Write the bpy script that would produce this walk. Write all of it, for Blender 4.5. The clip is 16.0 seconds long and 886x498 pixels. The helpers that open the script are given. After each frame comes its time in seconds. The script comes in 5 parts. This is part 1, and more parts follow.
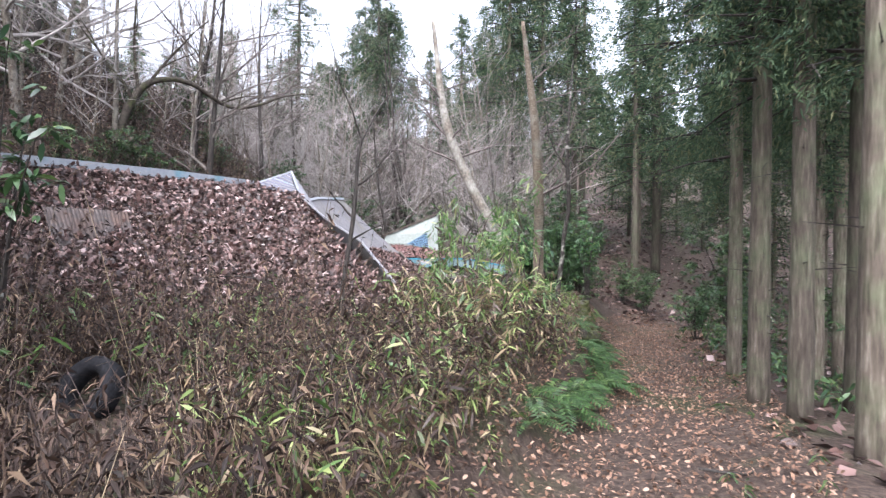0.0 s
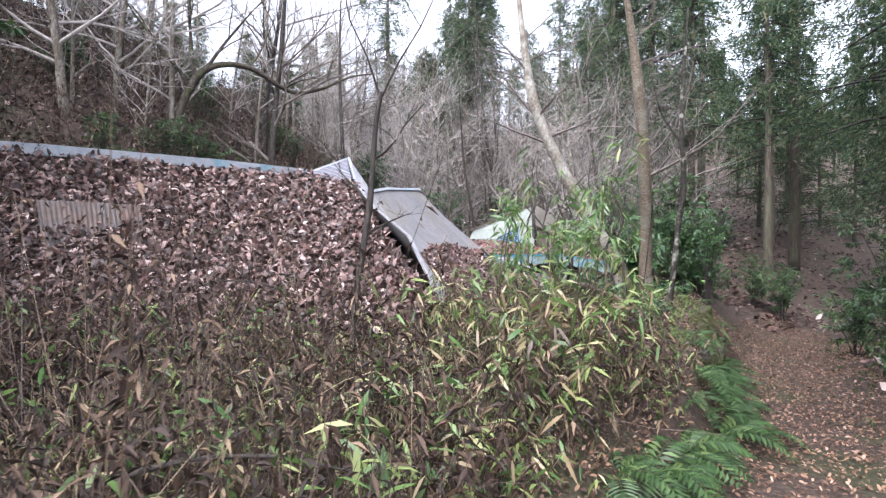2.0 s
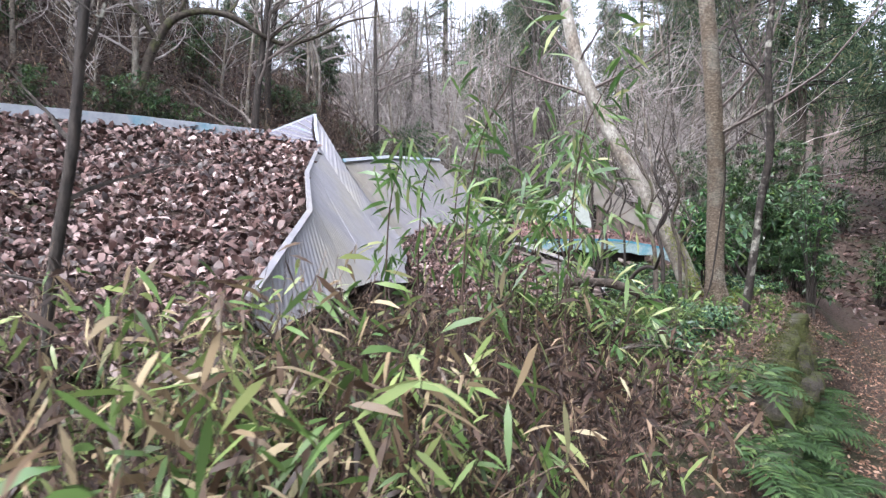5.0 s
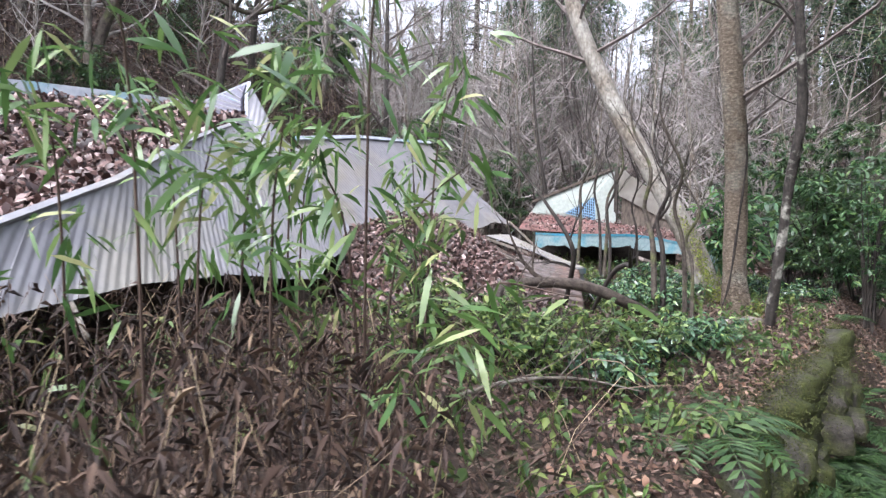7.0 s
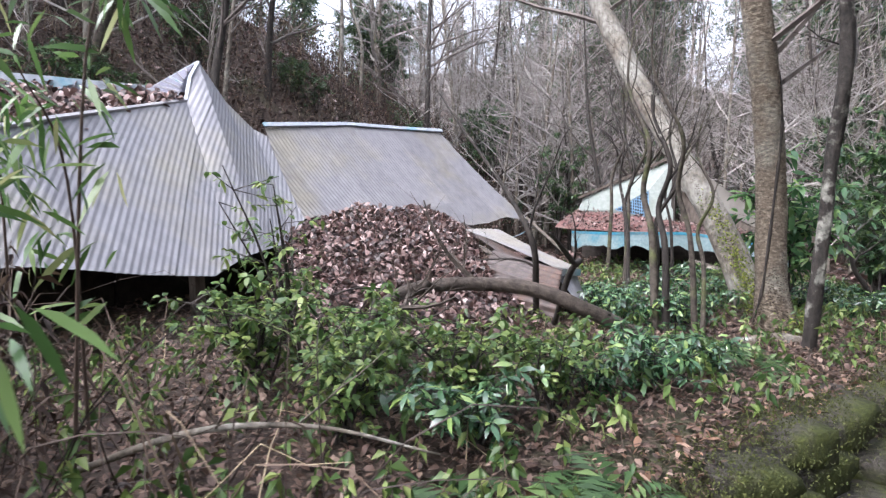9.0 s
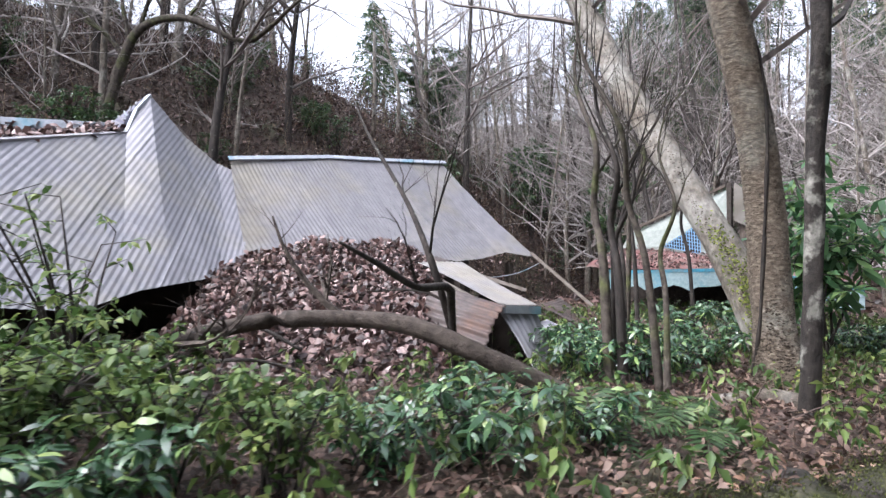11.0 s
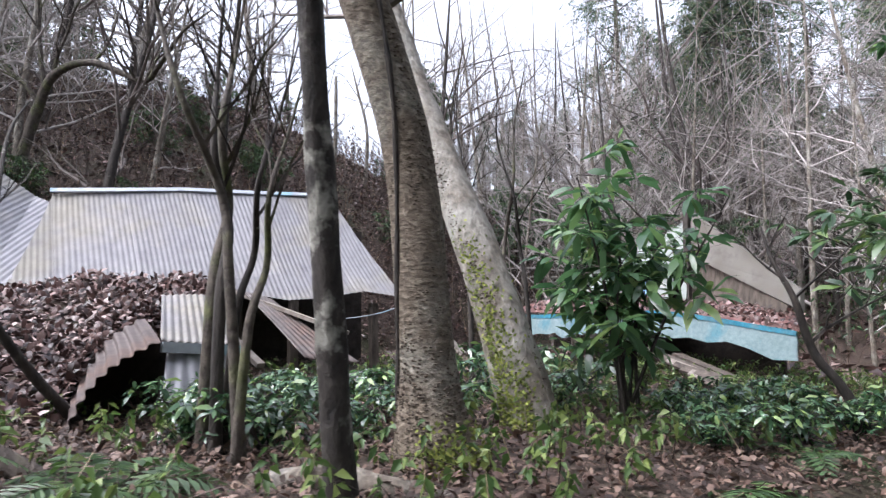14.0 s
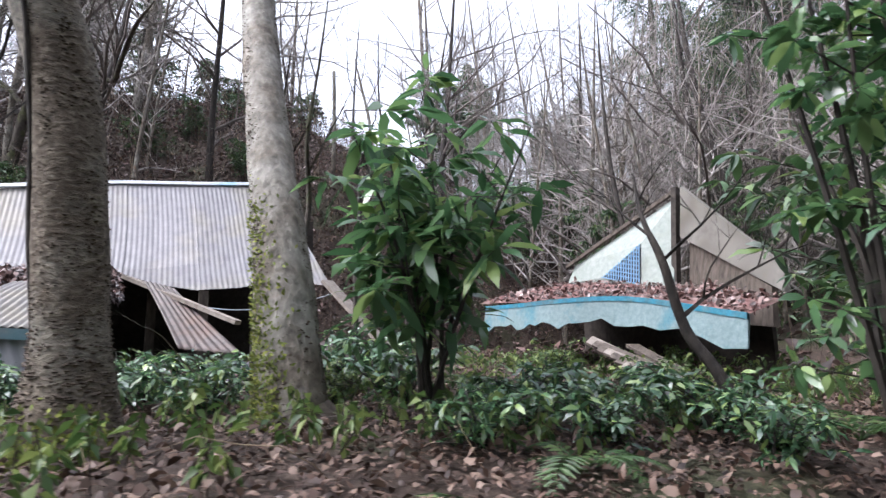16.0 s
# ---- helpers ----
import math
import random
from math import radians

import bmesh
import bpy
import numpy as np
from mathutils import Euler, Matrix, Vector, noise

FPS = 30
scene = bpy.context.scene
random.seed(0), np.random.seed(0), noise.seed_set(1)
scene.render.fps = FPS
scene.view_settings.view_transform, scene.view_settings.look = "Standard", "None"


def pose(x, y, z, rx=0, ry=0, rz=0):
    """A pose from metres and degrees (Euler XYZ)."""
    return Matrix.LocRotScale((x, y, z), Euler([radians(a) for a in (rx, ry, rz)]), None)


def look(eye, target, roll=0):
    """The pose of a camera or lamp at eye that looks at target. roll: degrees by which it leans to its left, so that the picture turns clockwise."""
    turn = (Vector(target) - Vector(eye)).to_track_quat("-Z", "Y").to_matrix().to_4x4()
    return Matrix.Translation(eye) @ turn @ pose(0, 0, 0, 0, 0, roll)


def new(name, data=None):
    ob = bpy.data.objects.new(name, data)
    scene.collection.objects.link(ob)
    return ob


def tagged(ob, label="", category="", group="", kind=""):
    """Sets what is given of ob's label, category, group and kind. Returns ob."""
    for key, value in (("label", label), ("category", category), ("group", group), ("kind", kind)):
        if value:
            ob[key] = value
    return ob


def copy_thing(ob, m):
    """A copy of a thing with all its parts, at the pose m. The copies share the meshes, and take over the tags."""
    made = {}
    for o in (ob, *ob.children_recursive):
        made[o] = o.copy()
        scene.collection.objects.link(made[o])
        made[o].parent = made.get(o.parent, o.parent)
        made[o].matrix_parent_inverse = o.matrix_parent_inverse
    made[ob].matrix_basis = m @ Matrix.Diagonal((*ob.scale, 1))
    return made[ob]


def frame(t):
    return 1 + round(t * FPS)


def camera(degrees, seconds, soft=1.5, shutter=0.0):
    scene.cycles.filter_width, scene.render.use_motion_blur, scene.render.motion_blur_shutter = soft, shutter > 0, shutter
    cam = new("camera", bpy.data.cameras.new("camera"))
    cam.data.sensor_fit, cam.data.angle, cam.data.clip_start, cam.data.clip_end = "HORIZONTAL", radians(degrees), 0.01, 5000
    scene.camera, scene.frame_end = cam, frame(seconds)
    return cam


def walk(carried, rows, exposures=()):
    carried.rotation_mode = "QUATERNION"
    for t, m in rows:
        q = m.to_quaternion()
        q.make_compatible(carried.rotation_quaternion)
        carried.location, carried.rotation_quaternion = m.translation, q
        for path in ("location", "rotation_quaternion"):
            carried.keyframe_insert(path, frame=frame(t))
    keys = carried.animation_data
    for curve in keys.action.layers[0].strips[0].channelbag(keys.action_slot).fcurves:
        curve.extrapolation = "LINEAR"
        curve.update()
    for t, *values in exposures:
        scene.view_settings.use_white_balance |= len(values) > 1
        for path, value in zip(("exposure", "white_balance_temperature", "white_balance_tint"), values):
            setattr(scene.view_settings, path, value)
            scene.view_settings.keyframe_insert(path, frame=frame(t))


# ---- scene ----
# ---- camera and walk ----
cam = camera(75.0, 16.0, soft=1.3, shutter=0.25)
ROWS = [
    (0, 0.971, -1.125, 1.655, 89.37, 0.43, -2.08),
    (0.5, 1.088, -0.713, 1.607, 89.51, 0.01, 2.17),
    (1, 1.209, -0.274, 1.568, 89.44, 0.03, 3.46),
    (1.5, 1.334, 0.161, 1.589, 89.40, -0.20, 5.52),
    (2, 1.458, 0.609, 1.635, 88.93, -0.27, 8.54),
    (2.5, 1.651, 0.973, 1.631, 88.74, -0.42, 11.39),
    (3, 1.804, 1.385, 1.614, 88.52, -0.45, 12.81),
    (3.5, 1.932, 1.828, 1.586, 88.68, -0.63, 13.74),
    (4, 2.104, 2.284, 1.591, 88.18, -0.67, 15.51),
    (6.3, 2.910, 4.077, 1.535, 86.75, 0.90, 20.41),
    (6.5, 3.001, 4.262, 1.511, 87.03, 0.59, 21.46),
    (7, 3.165, 4.637, 1.459, 86.99, 0.68, 23.60),
    (7.5, 3.342, 5.055, 1.426, 86.98, 0.20, 26.51),
    (8, 3.551, 5.389, 1.388, 86.93, 0.20, 28.57),
    (8.6, 3.779, 5.869, 1.359, 87.04, 0.37, 31.33),
    (10.8, 4.470, 7.409, 1.156, 91.65, -0.42, 42.15),
    (11, 4.533, 7.611, 1.152, 92.55, -0.37, 43.03),
    (11.5, 4.669, 8.019, 1.086, 95.38, -0.16, 45.49),
    (12, 4.758, 8.454, 1.054, 96.79, -0.22, 49.70),
    (12.5, 4.939, 8.964, 0.979, 98.15, -0.18, 52.14),
    (13, 5.147, 9.384, 0.958, 98.53, -0.40, 52.61),
    (13.5, 5.358, 9.832, 0.947, 98.65, -0.20, 52.15),
    (14, 5.564, 10.153, 0.963, 98.42, -0.23, 51.29),
    (14.5, 5.592, 10.488, 0.931, 98.12, 0.14, 51.55),
    (15, 5.656, 10.832, 0.879, 98.44, -0.15, 53.60),
    (15.5, 5.789, 11.261, 0.844, 98.59, -0.38, 57.52),
    (16, 5.933, 11.717, 0.807, 99.08, -0.71, 58.77),
]


def cam_pose(x, y, z, tilt, roll, yaw):
    return pose(x, y, z, 0, 0, yaw) @ pose(0, 0, 0, tilt) @ pose(0, 0, 0, 0, 0, roll)


walk(cam, [(r[0], cam_pose(*r[1:])) for r in ROWS], exposures=[(0, 2.32, 5950, 15), (8, 2.3, 5950, 15), (12, 2.2, 5950, 15), (16, 2.24, 5950, 15)])

# ---- world: bright overcast winter sky ----
SUN_ELEV, SUN_TURN = 50.0, 200.0
world = bpy.data.worlds.new("overcast_sky")
scene.world = world
world.use_nodes = True
wn = world.node_tree.nodes
wl = world.node_tree.links
sky = wn.new("ShaderNodeTexSky")
sky.sky_type = "NISHITA"
sky.sun_disc = False
sky.sun_elevation = radians(SUN_ELEV)
sky.sun_rotation = radians(SUN_TURN)
sky.dust_density = 4.0
pale = wn.new("ShaderNodeHueSaturation")
pale.inputs["Saturation"].default_value = 0.3
wl.new(sky.outputs[0], pale.inputs["Color"])
bg = wn["Background"]
wl.new(pale.outputs[0], bg.inputs["Color"])
bg.inputs["Strength"].default_value = 0.15

sun_data = bpy.data.lights.new("sun", "SUN")
sun_data.energy, sun_data.angle, sun_data.color = 0.6, radians(60), (1.0, 0.98, 0.95)
sun = new("sun", sun_data)
sun.matrix_world = look((0, 0, 60), (12, 30, 0))


# ---- materials ----
def nodes_of(name, rough=0.85, spec=0.3):
    m = bpy.data.materials.new(name)
    m.use_nodes = True
    b = m.node_tree.nodes["Principled BSDF"]
    b.inputs["Roughness"].default_value = rough
    b.inputs["Specular IOR Level"].default_value = spec
    return m, m.node_tree.nodes, m.node_tree.links, b


def ramp(nodes, links, fac, stops):
    r = nodes.new("ShaderNodeValToRGB")
    e = r.color_ramp.elements
    while len(e) < len(stops):
        e.new(0.5)
    for k, (p, c) in enumerate(stops):
        e[k].position, e[k].color = p, (*c, 1)
    links.new(fac, r.inputs[0])
    return r.outputs[0]


def noise_of(nodes, links, scale, detail=4, stretch=None, rough=0.6):
    tc = nodes.new("ShaderNodeTexCoord")
    src = tc.outputs["Object"]
    if stretch:
        mp = nodes.new("ShaderNodeMapping")
        mp.inputs["Scale"].default_value = stretch
        links.new(src, mp.inputs[0])
        src = mp.outputs[0]
    n = nodes.new("ShaderNodeTexNoise")
    n.inputs["Scale"].default_value, n.inputs["Detail"].default_value = scale, detail
    n.inputs["Roughness"].default_value = rough
    links.new(src, n.inputs["Vector"])
    return n.outputs["Fac"]


def mixc(nodes, links, fac, a, b):
    m = nodes.new("ShaderNodeMix")
    m.data_type = "RGBA"
    links.new(fac, m.inputs[0])
    links.new(a, m.inputs[6])
    links.new(b, m.inputs[7])
    return m.outputs[2]


def bump(nodes, links, b, height, strength, dist=0.02):
    n = nodes.new("ShaderNodeBump")
    n.inputs["Strength"].default_value, n.inputs["Distance"].default_value = strength, dist
    links.new(height, n.inputs["Height"])
    links.new(n.outputs[0], b.inputs["Normal"])


def surface(name, stops, stops2=None, scale=6.0, fine=40.0, stretch=None, rough=0.85, bumpy=0.5, metal=0.0, spec=0.3, spots=(0.45, 0.65), vary=0.0):
    """Two-scale mottled surface: fine grain over the first stops, larger patches of the second."""
    m, n, l, b = nodes_of(name, rough, spec)
    b.inputs["Metallic"].default_value = metal
    f = noise_of(n, l, fine, 5, stretch)
    c = ramp(n, l, f, stops)
    if stops2:
        c2 = ramp(n, l, f, stops2)
        big = noise_of(n, l, scale, 4)
        k = ramp(n, l, big, [(spots[0], (0, 0, 0)), (spots[1], (1, 1, 1))])
        c = mixc(n, l, k, c, c2)
    if vary:
        info, tone, shift = n.new("ShaderNodeObjectInfo"), n.new("ShaderNodeHueSaturation"), n.new("ShaderNodeMapRange")
        shift.inputs["To Min"].default_value, shift.inputs["To Max"].default_value = 1 - vary, 1 + vary
        l.new(info.outputs["Random"], shift.inputs["Value"])
        l.new(shift.outputs[0], tone.inputs["Value"])
        l.new(c, tone.inputs["Color"])
        c = tone.outputs[0]
    l.new(c, b.inputs["Base Color"])
    if bumpy:
        bump(n, l, b, f, bumpy)
    return m


def leafy(name, stops, rough=0.5, through_light=0.35, spec=0.4):
    """Leaves that differ from one to the next."""
    m, n, l, b = nodes_of(name, rough, spec)
    g = n.new("ShaderNodeNewGeometry")
    c = ramp(n, l, g.outputs["Random Per Island"], stops)
    l.new(c, b.inputs["Base Color"])
    if through_light:
        t = n.new("ShaderNodeBsdfTranslucent")
        l.new(c, t.inputs["Color"])
        mx = n.new("ShaderNodeMixShader")
        mx.inputs[0].default_value = through_light
        l.new(b.outputs[0], mx.inputs[1])
        l.new(t.outputs[0], mx.inputs[2])
        l.new(mx.outputs[0], n["Material Output"].inputs[0])
    return m


M_SOIL = surface("forest_soil", [(0.3, (0.018, 0.012, 0.009)), (0.5, (0.05, 0.034, 0.026)), (0.7, (0.1, 0.072, 0.056))],
                 [(0.3, (0.02, 0.024, 0.01)), (0.7, (0.06, 0.062, 0.03))], scale=0.8, fine=22, bumpy=1.0, spots=(0.52, 0.68))
M_LITTER = leafy("fallen_leaves", [(0.0, (0.016, 0.009, 0.008)), (0.35, (0.048, 0.027, 0.023)), (0.65, (0.12, 0.07, 0.06)), (0.88, (0.21, 0.135, 0.12)), (1.0, (0.4, 0.31, 0.29))], 0.42, 0.1)
M_FLOOR = leafy("damp_leaf_litter", [(0.0, (0.02, 0.011, 0.008)), (0.4, (0.08, 0.046, 0.033)), (0.8, (0.14, 0.088, 0.064)), (1.0, (0.22, 0.155, 0.12))], 0.6, 0.05)
M_PATHLEAF = leafy("trodden_leaves", [(0.0, (0.045, 0.023, 0.014)), (0.4, (0.13, 0.07, 0.042)), (0.75, (0.22, 0.125, 0.08)), (1.0, (0.34, 0.23, 0.165))], 0.6, 0.05)
M_BARK = surface("grey_bark", [(0.3, (0.05, 0.042, 0.034)), (0.55, (0.13, 0.108, 0.085)), (0.75, (0.25, 0.22, 0.18))], [(0.3, (0.16, 0.15, 0.135)), (0.7, (0.36, 0.35, 0.31))], scale=3.5, fine=26, stretch=(1, 1, 0.5), bumpy=0.9, spots=(0.45, 0.75))
M_BARKD = surface("dark_bark", [(0.3, (0.014, 0.012, 0.011)), (0.6, (0.04, 0.033, 0.028)), (0.8, (0.1, 0.085, 0.07))], [(0.4, (0.2, 0.2, 0.17)), (0.7, (0.34, 0.34, 0.3))], scale=9, fine=25, stretch=(1, 1, 0.4), bumpy=0.8, spots=(0.66, 0.72))
M_CEDAR = surface("cedar_bark", [(0.3, (0.03, 0.023, 0.017)), (0.55, (0.08, 0.065, 0.05)), (0.75, (0.17, 0.148, 0.12))], [(0.3, (0.04, 0.045, 0.024)), (0.7, (0.12, 0.128, 0.08))], scale=2.0, fine=30, stretch=(1, 1, 0.12), bumpy=1.0, vary=0.45)
M_BARKM = surface("mossy_bark", [(0.3, (0.025, 0.02, 0.016)), (0.7, (0.09, 0.075, 0.06))], [(0.3, (0.03, 0.036, 0.012)), (0.7, (0.1, 0.11, 0.04))], scale=4, fine=20, bumpy=0.8, spots=(0.5, 0.7))
M_PALE = surface("pale_lichened_bark", [(0.3, (0.07, 0.059, 0.047)), (0.55, (0.16, 0.136, 0.108)), (0.75, (0.28, 0.25, 0.21))], [(0.3, (0.18, 0.17, 0.15)), (0.7, (0.37, 0.36, 0.32))], scale=3.0, fine=26, stretch=(1, 1, 0.6), bumpy=0.9, spots=(0.42, 0.7))
M_THORN = surface("brown_thorny_bark", [(0.3, (0.055, 0.043, 0.032)), (0.55, (0.14, 0.112, 0.082)), (0.75, (0.25, 0.215, 0.165))], [(0.3, (0.13, 0.125, 0.105)), (0.7, (0.3, 0.285, 0.24))], scale=2.2, fine=30, stretch=(1, 1, 1.6), bumpy=1.0, spots=(0.48, 0.72))
M_KNOB = surface("corky_thorn", [(0.3, (0.03, 0.022, 0.016)), (0.7, (0.11, 0.085, 0.062))], None, fine=30, bumpy=0.4)
M_LOG = surface("dead_log_bark", [(0.3, (0.022, 0.017, 0.013)), (0.7, (0.085, 0.067, 0.055))], [(0.3, (0.02, 0.02, 0.01)), (0.7, (0.06, 0.06, 0.03))], scale=5, fine=22, bumpy=0.9, spots=(0.6, 0.75))
M_LICHEN = surface("lichen_spotted_bark", [(0.3, (0.014, 0.012, 0.011)), (0.6, (0.04, 0.034, 0.029)), (0.8, (0.09, 0.078, 0.066))], [(0.4, (0.17, 0.165, 0.14)), (0.7, (0.32, 0.31, 0.27))], scale=7, fine=28, stretch=(1, 1, 0.6), bumpy=0.9, spots=(0.54, 0.64))
M_LIGHT = leafy("light_green_leaves", [(0.0, (0.035, 0.075, 0.02)), (0.6, (0.085, 0.14, 0.035)), (1.0, (0.22, 0.27, 0.08))], 0.4, 0.35)
M_TWIG = surface("bare_twigs", [(0.3, (0.2, 0.18, 0.165)), (0.7, (0.42, 0.385, 0.365))], None, fine=10, bumpy=0.3)
M_TWIGD = surface("grey_brown_twigs", [(0.3, (0.06, 0.05, 0.045)), (0.7, (0.17, 0.145, 0.13))], None, fine=10, bumpy=0.3)
M_BUSH = leafy("broad_glossy_leaves", [(0.0, (0.032, 0.08, 0.034)), (0.5, (0.075, 0.155, 0.065)), (0.85, (0.13, 0.23, 0.085)), (1.0, (0.24, 0.33, 0.11))], 0.24, 0.4, 0.8)
M_GLOSS = leafy("glossy_evergreen_leaves", [(0.0, (0.022, 0.055, 0.026)), (0.5, (0.055, 0.118, 0.056)), (0.85, (0.105, 0.19, 0.075)), (1.0, (0.24, 0.32, 0.09))], 0.25, 0.25, 0.9)
M_NEEDLE = leafy("cedar_needles", [(0.0, (0.025, 0.045, 0.028)), (0.5, (0.055, 0.09, 0.05)), (0.85, (0.1, 0.14, 0.07)), (1.0, (0.17, 0.16, 0.085))], 0.7, 0.35, 0.15)
M_GREEN = leafy("evergreen_leaves", [(0.0, (0.018, 0.042, 0.018)), (0.5, (0.042, 0.09, 0.036)), (0.85, (0.08, 0.145, 0.05)), (1.0, (0.12, 0.17, 0.04))], 0.3, 0.25, 0.5)
M_SASA = leafy("bamboo_grass_leaves", [(0.0, (0.03, 0.018, 0.012)), (0.2, (0.09, 0.058, 0.036)), (0.38, (0.24, 0.18, 0.105)), (0.46, (0.4, 0.33, 0.2)), (0.5, (0.04, 0.07, 0.02)), (0.78, (0.095, 0.165, 0.042)), (1.0, (0.3, 0.34, 0.13))], 0.4, 0.3)
M_WEED = leafy("withered_weeds", [(0.0, (0.01, 0.006, 0.004)), (0.5, (0.034, 0.019, 0.014)), (0.85, (0.08, 0.048, 0.032)), (1.0, (0.2, 0.14, 0.09))], 0.75, 0.08)
M_BAMBOO = leafy("bamboo_leaves", [(0.0, (0.045, 0.1, 0.028)), (0.5, (0.09, 0.17, 0.045)), (0.85, (0.19, 0.26, 0.09)), (1.0, (0.36, 0.36, 0.17))], 0.3, 0.35, 0.6)
M_STALK = leafy("dry_stalks", [(0.0, (0.014, 0.009, 0.007)), (0.55, (0.05, 0.031, 0.023)), (0.9, (0.11, 0.075, 0.05)), (1.0, (0.34, 0.27, 0.17))], 0.7, 0.0)
M_FERN = leafy("fern_green", [(0.0, (0.024, 0.05, 0.016)), (0.6, (0.05, 0.098, 0.03)), (1.0, (0.12, 0.175, 0.06))], 0.45, 0.3)
M_MOSSY = leafy("moss_tufts", [(0.0, (0.025, 0.03, 0.008)), (1.0, (0.09, 0.1, 0.025))], 0.9, 0.1)
M_MOSS = surface("mossy_stone", [(0.3, (0.02, 0.018, 0.015)), (0.7, (0.08, 0.07, 0.058))], [(0.3, (0.025, 0.032, 0.008)), (0.7, (0.08, 0.09, 0.022))], scale=3, fine=35, bumpy=1.0, spots=(0.42, 0.58))
M_ROOF = surface("grey_corrugated_iron", [(0.3, (0.185, 0.18, 0.195)), (0.7, (0.25, 0.245, 0.26))], [(0.3, (0.23, 0.215, 0.19)), (0.7, (0.28, 0.265, 0.235))], scale=1.3, fine=9, stretch=(1, 1, 0.4), rough=0.55, bumpy=0.08, metal=0.1, spec=0.35, vary=0.07)
M_ROOFW = surface("weathered_corrugated_iron", [(0.3, (0.125, 0.12, 0.128)), (0.7, (0.18, 0.174, 0.18))], [(0.3, (0.14, 0.128, 0.105)), (0.7, (0.2, 0.184, 0.155))], scale=1.1, fine=9, stretch=(1, 1, 0.4), rough=0.6, bumpy=0.08, metal=0.1, spec=0.3, vary=0.09)
M_GABLE = surface("lined_gable_metal", [(0.3, (0.075, 0.075, 0.1)), (0.7, (0.14, 0.14, 0.18))], None, fine=60, stretch=(0.2, 0.2, 3), rough=0.55, bumpy=0.3)
M_ROOFB = surface("brown_corrugated_iron", [(0.3, (0.05, 0.04, 0.037)), (0.7, (0.115, 0.095, 0.088))], [(0.3, (0.055, 0.032, 0.025)), (0.7, (0.11, 0.07, 0.053))], scale=3, fine=12, rough=0.55, bumpy=0.15, metal=0.1)
M_RUST = surface("rusty_red_iron", [(0.3, (0.09, 0.035, 0.03)), (0.7, (0.2, 0.1, 0.09))], [(0.3, (0.07, 0.045, 0.036)), (0.7, (0.18, 0.13, 0.11))], scale=3, fine=12, rough=0.7, bumpy=0.4)
M_FLASH = surface("pale_metal_flashing", [(0.3, (0.24, 0.26, 0.29)), (0.7, (0.34, 0.36, 0.39))], [(0.3, (0.13, 0.24, 0.3)), (0.7, (0.22, 0.33, 0.38))], scale=2.5, fine=15, rough=0.45, bumpy=0.1, metal=0.1, spots=(0.55, 0.66))
M_WHITE = surface("weathered_white_plaster", [(0.3, (0.185, 0.21, 0.19)), (0.7, (0.265, 0.285, 0.262))], [(0.3, (0.1, 0.12, 0.085)), (0.7, (0.2, 0.22, 0.18))], scale=2.5, fine=20, rough=0.9, bumpy=0.15, spots=(0.55, 0.8))
M_BLUE = surface("faded_blue_paint", [(0.3, (0.11, 0.16, 0.165)), (0.7, (0.17, 0.225, 0.23))], [(0.3, (0.04, 0.13, 0.17)), (0.7, (0.08, 0.18, 0.21))], scale=3.0, fine=25, rough=0.7, bumpy=0.2, spots=(0.5, 0.64))
M_TEAL = surface("teal_paint", [(0.3, (0.02, 0.13, 0.19)), (0.7, (0.05, 0.22, 0.3))], [(0.3, (0.06, 0.1, 0.11)), (0.7, (0.1, 0.16, 0.17))], scale=4, fine=20, rough=0.55, bumpy=0.2)
M_BRIGHTMOSS = leafy("bright_trunk_moss", [(0.0, (0.06, 0.075, 0.015)), (0.6, (0.13, 0.16, 0.03)), (1.0, (0.26, 0.28, 0.06))], 0.85, 0.1)
M_LATT = surface("blue_lattice", [(0.3, (0.1, 0.2, 0.32)), (0.7, (0.18, 0.29, 0.4))], None, fine=20, rough=0.6, bumpy=0.1)
M_WOOD = surface("rotting_timber", [(0.3, (0.035, 0.027, 0.022)), (0.7, (0.12, 0.098, 0.08))], None, fine=18, stretch=(1, 1, 0.3), bumpy=0.6)
M_WOODP = surface("pale_timber", [(0.3, (0.14, 0.115, 0.095)), (0.7, (0.26, 0.23, 0.2))], None, fine=18, bumpy=0.4)
M_PANEL = surface("weathered_beige_panel", [(0.3, (0.1, 0.092, 0.08)), (0.7, (0.17, 0.157, 0.14))], [(0.3, (0.06, 0.053, 0.043)), (0.7, (0.12, 0.11, 0.09))], scale=3, fine=6, bumpy=0.2)
M_RUBBER = surface("black_rubber", [(0.3, (0.006, 0.006, 0.007)), (0.7, (0.02, 0.02, 0.023))], None, fine=30, rough=0.8, bumpy=0.3, spec=0.15)
# near-black brown standing for shade indoors; the shed's corner post shares it
M_DARK = surface("interior_shade_and_post", [(0.3, (0.015, 0.012, 0.01)), (0.7, (0.05, 0.04, 0.033))], None, fine=12, bumpy=0.4)


# ---- mesh tools ----
def mesh_of(name, verts, faces, mat, smooth=False):
    me = bpy.data.meshes.new(name)
    me.from_pydata([tuple(v) for v in verts], [], faces)
    me.materials.append(mat)
    if smooth:
        me.polygons.foreach_set("use_smooth", [True] * len(me.polygons))
    me.update()
    return me


def part(name, verts, faces, mat, parent=None, label="", smooth=False):
    ob = new(name, mesh_of(name, verts, faces, mat, smooth))
    if parent is not None:
        ob.parent = parent
    return tagged(ob, label)


def empty(name, x=0, y=0, z=0):
    ob = new(name)
    ob.location = (x, y, z)
    ob.empty_display_size = 0.1
    return ob


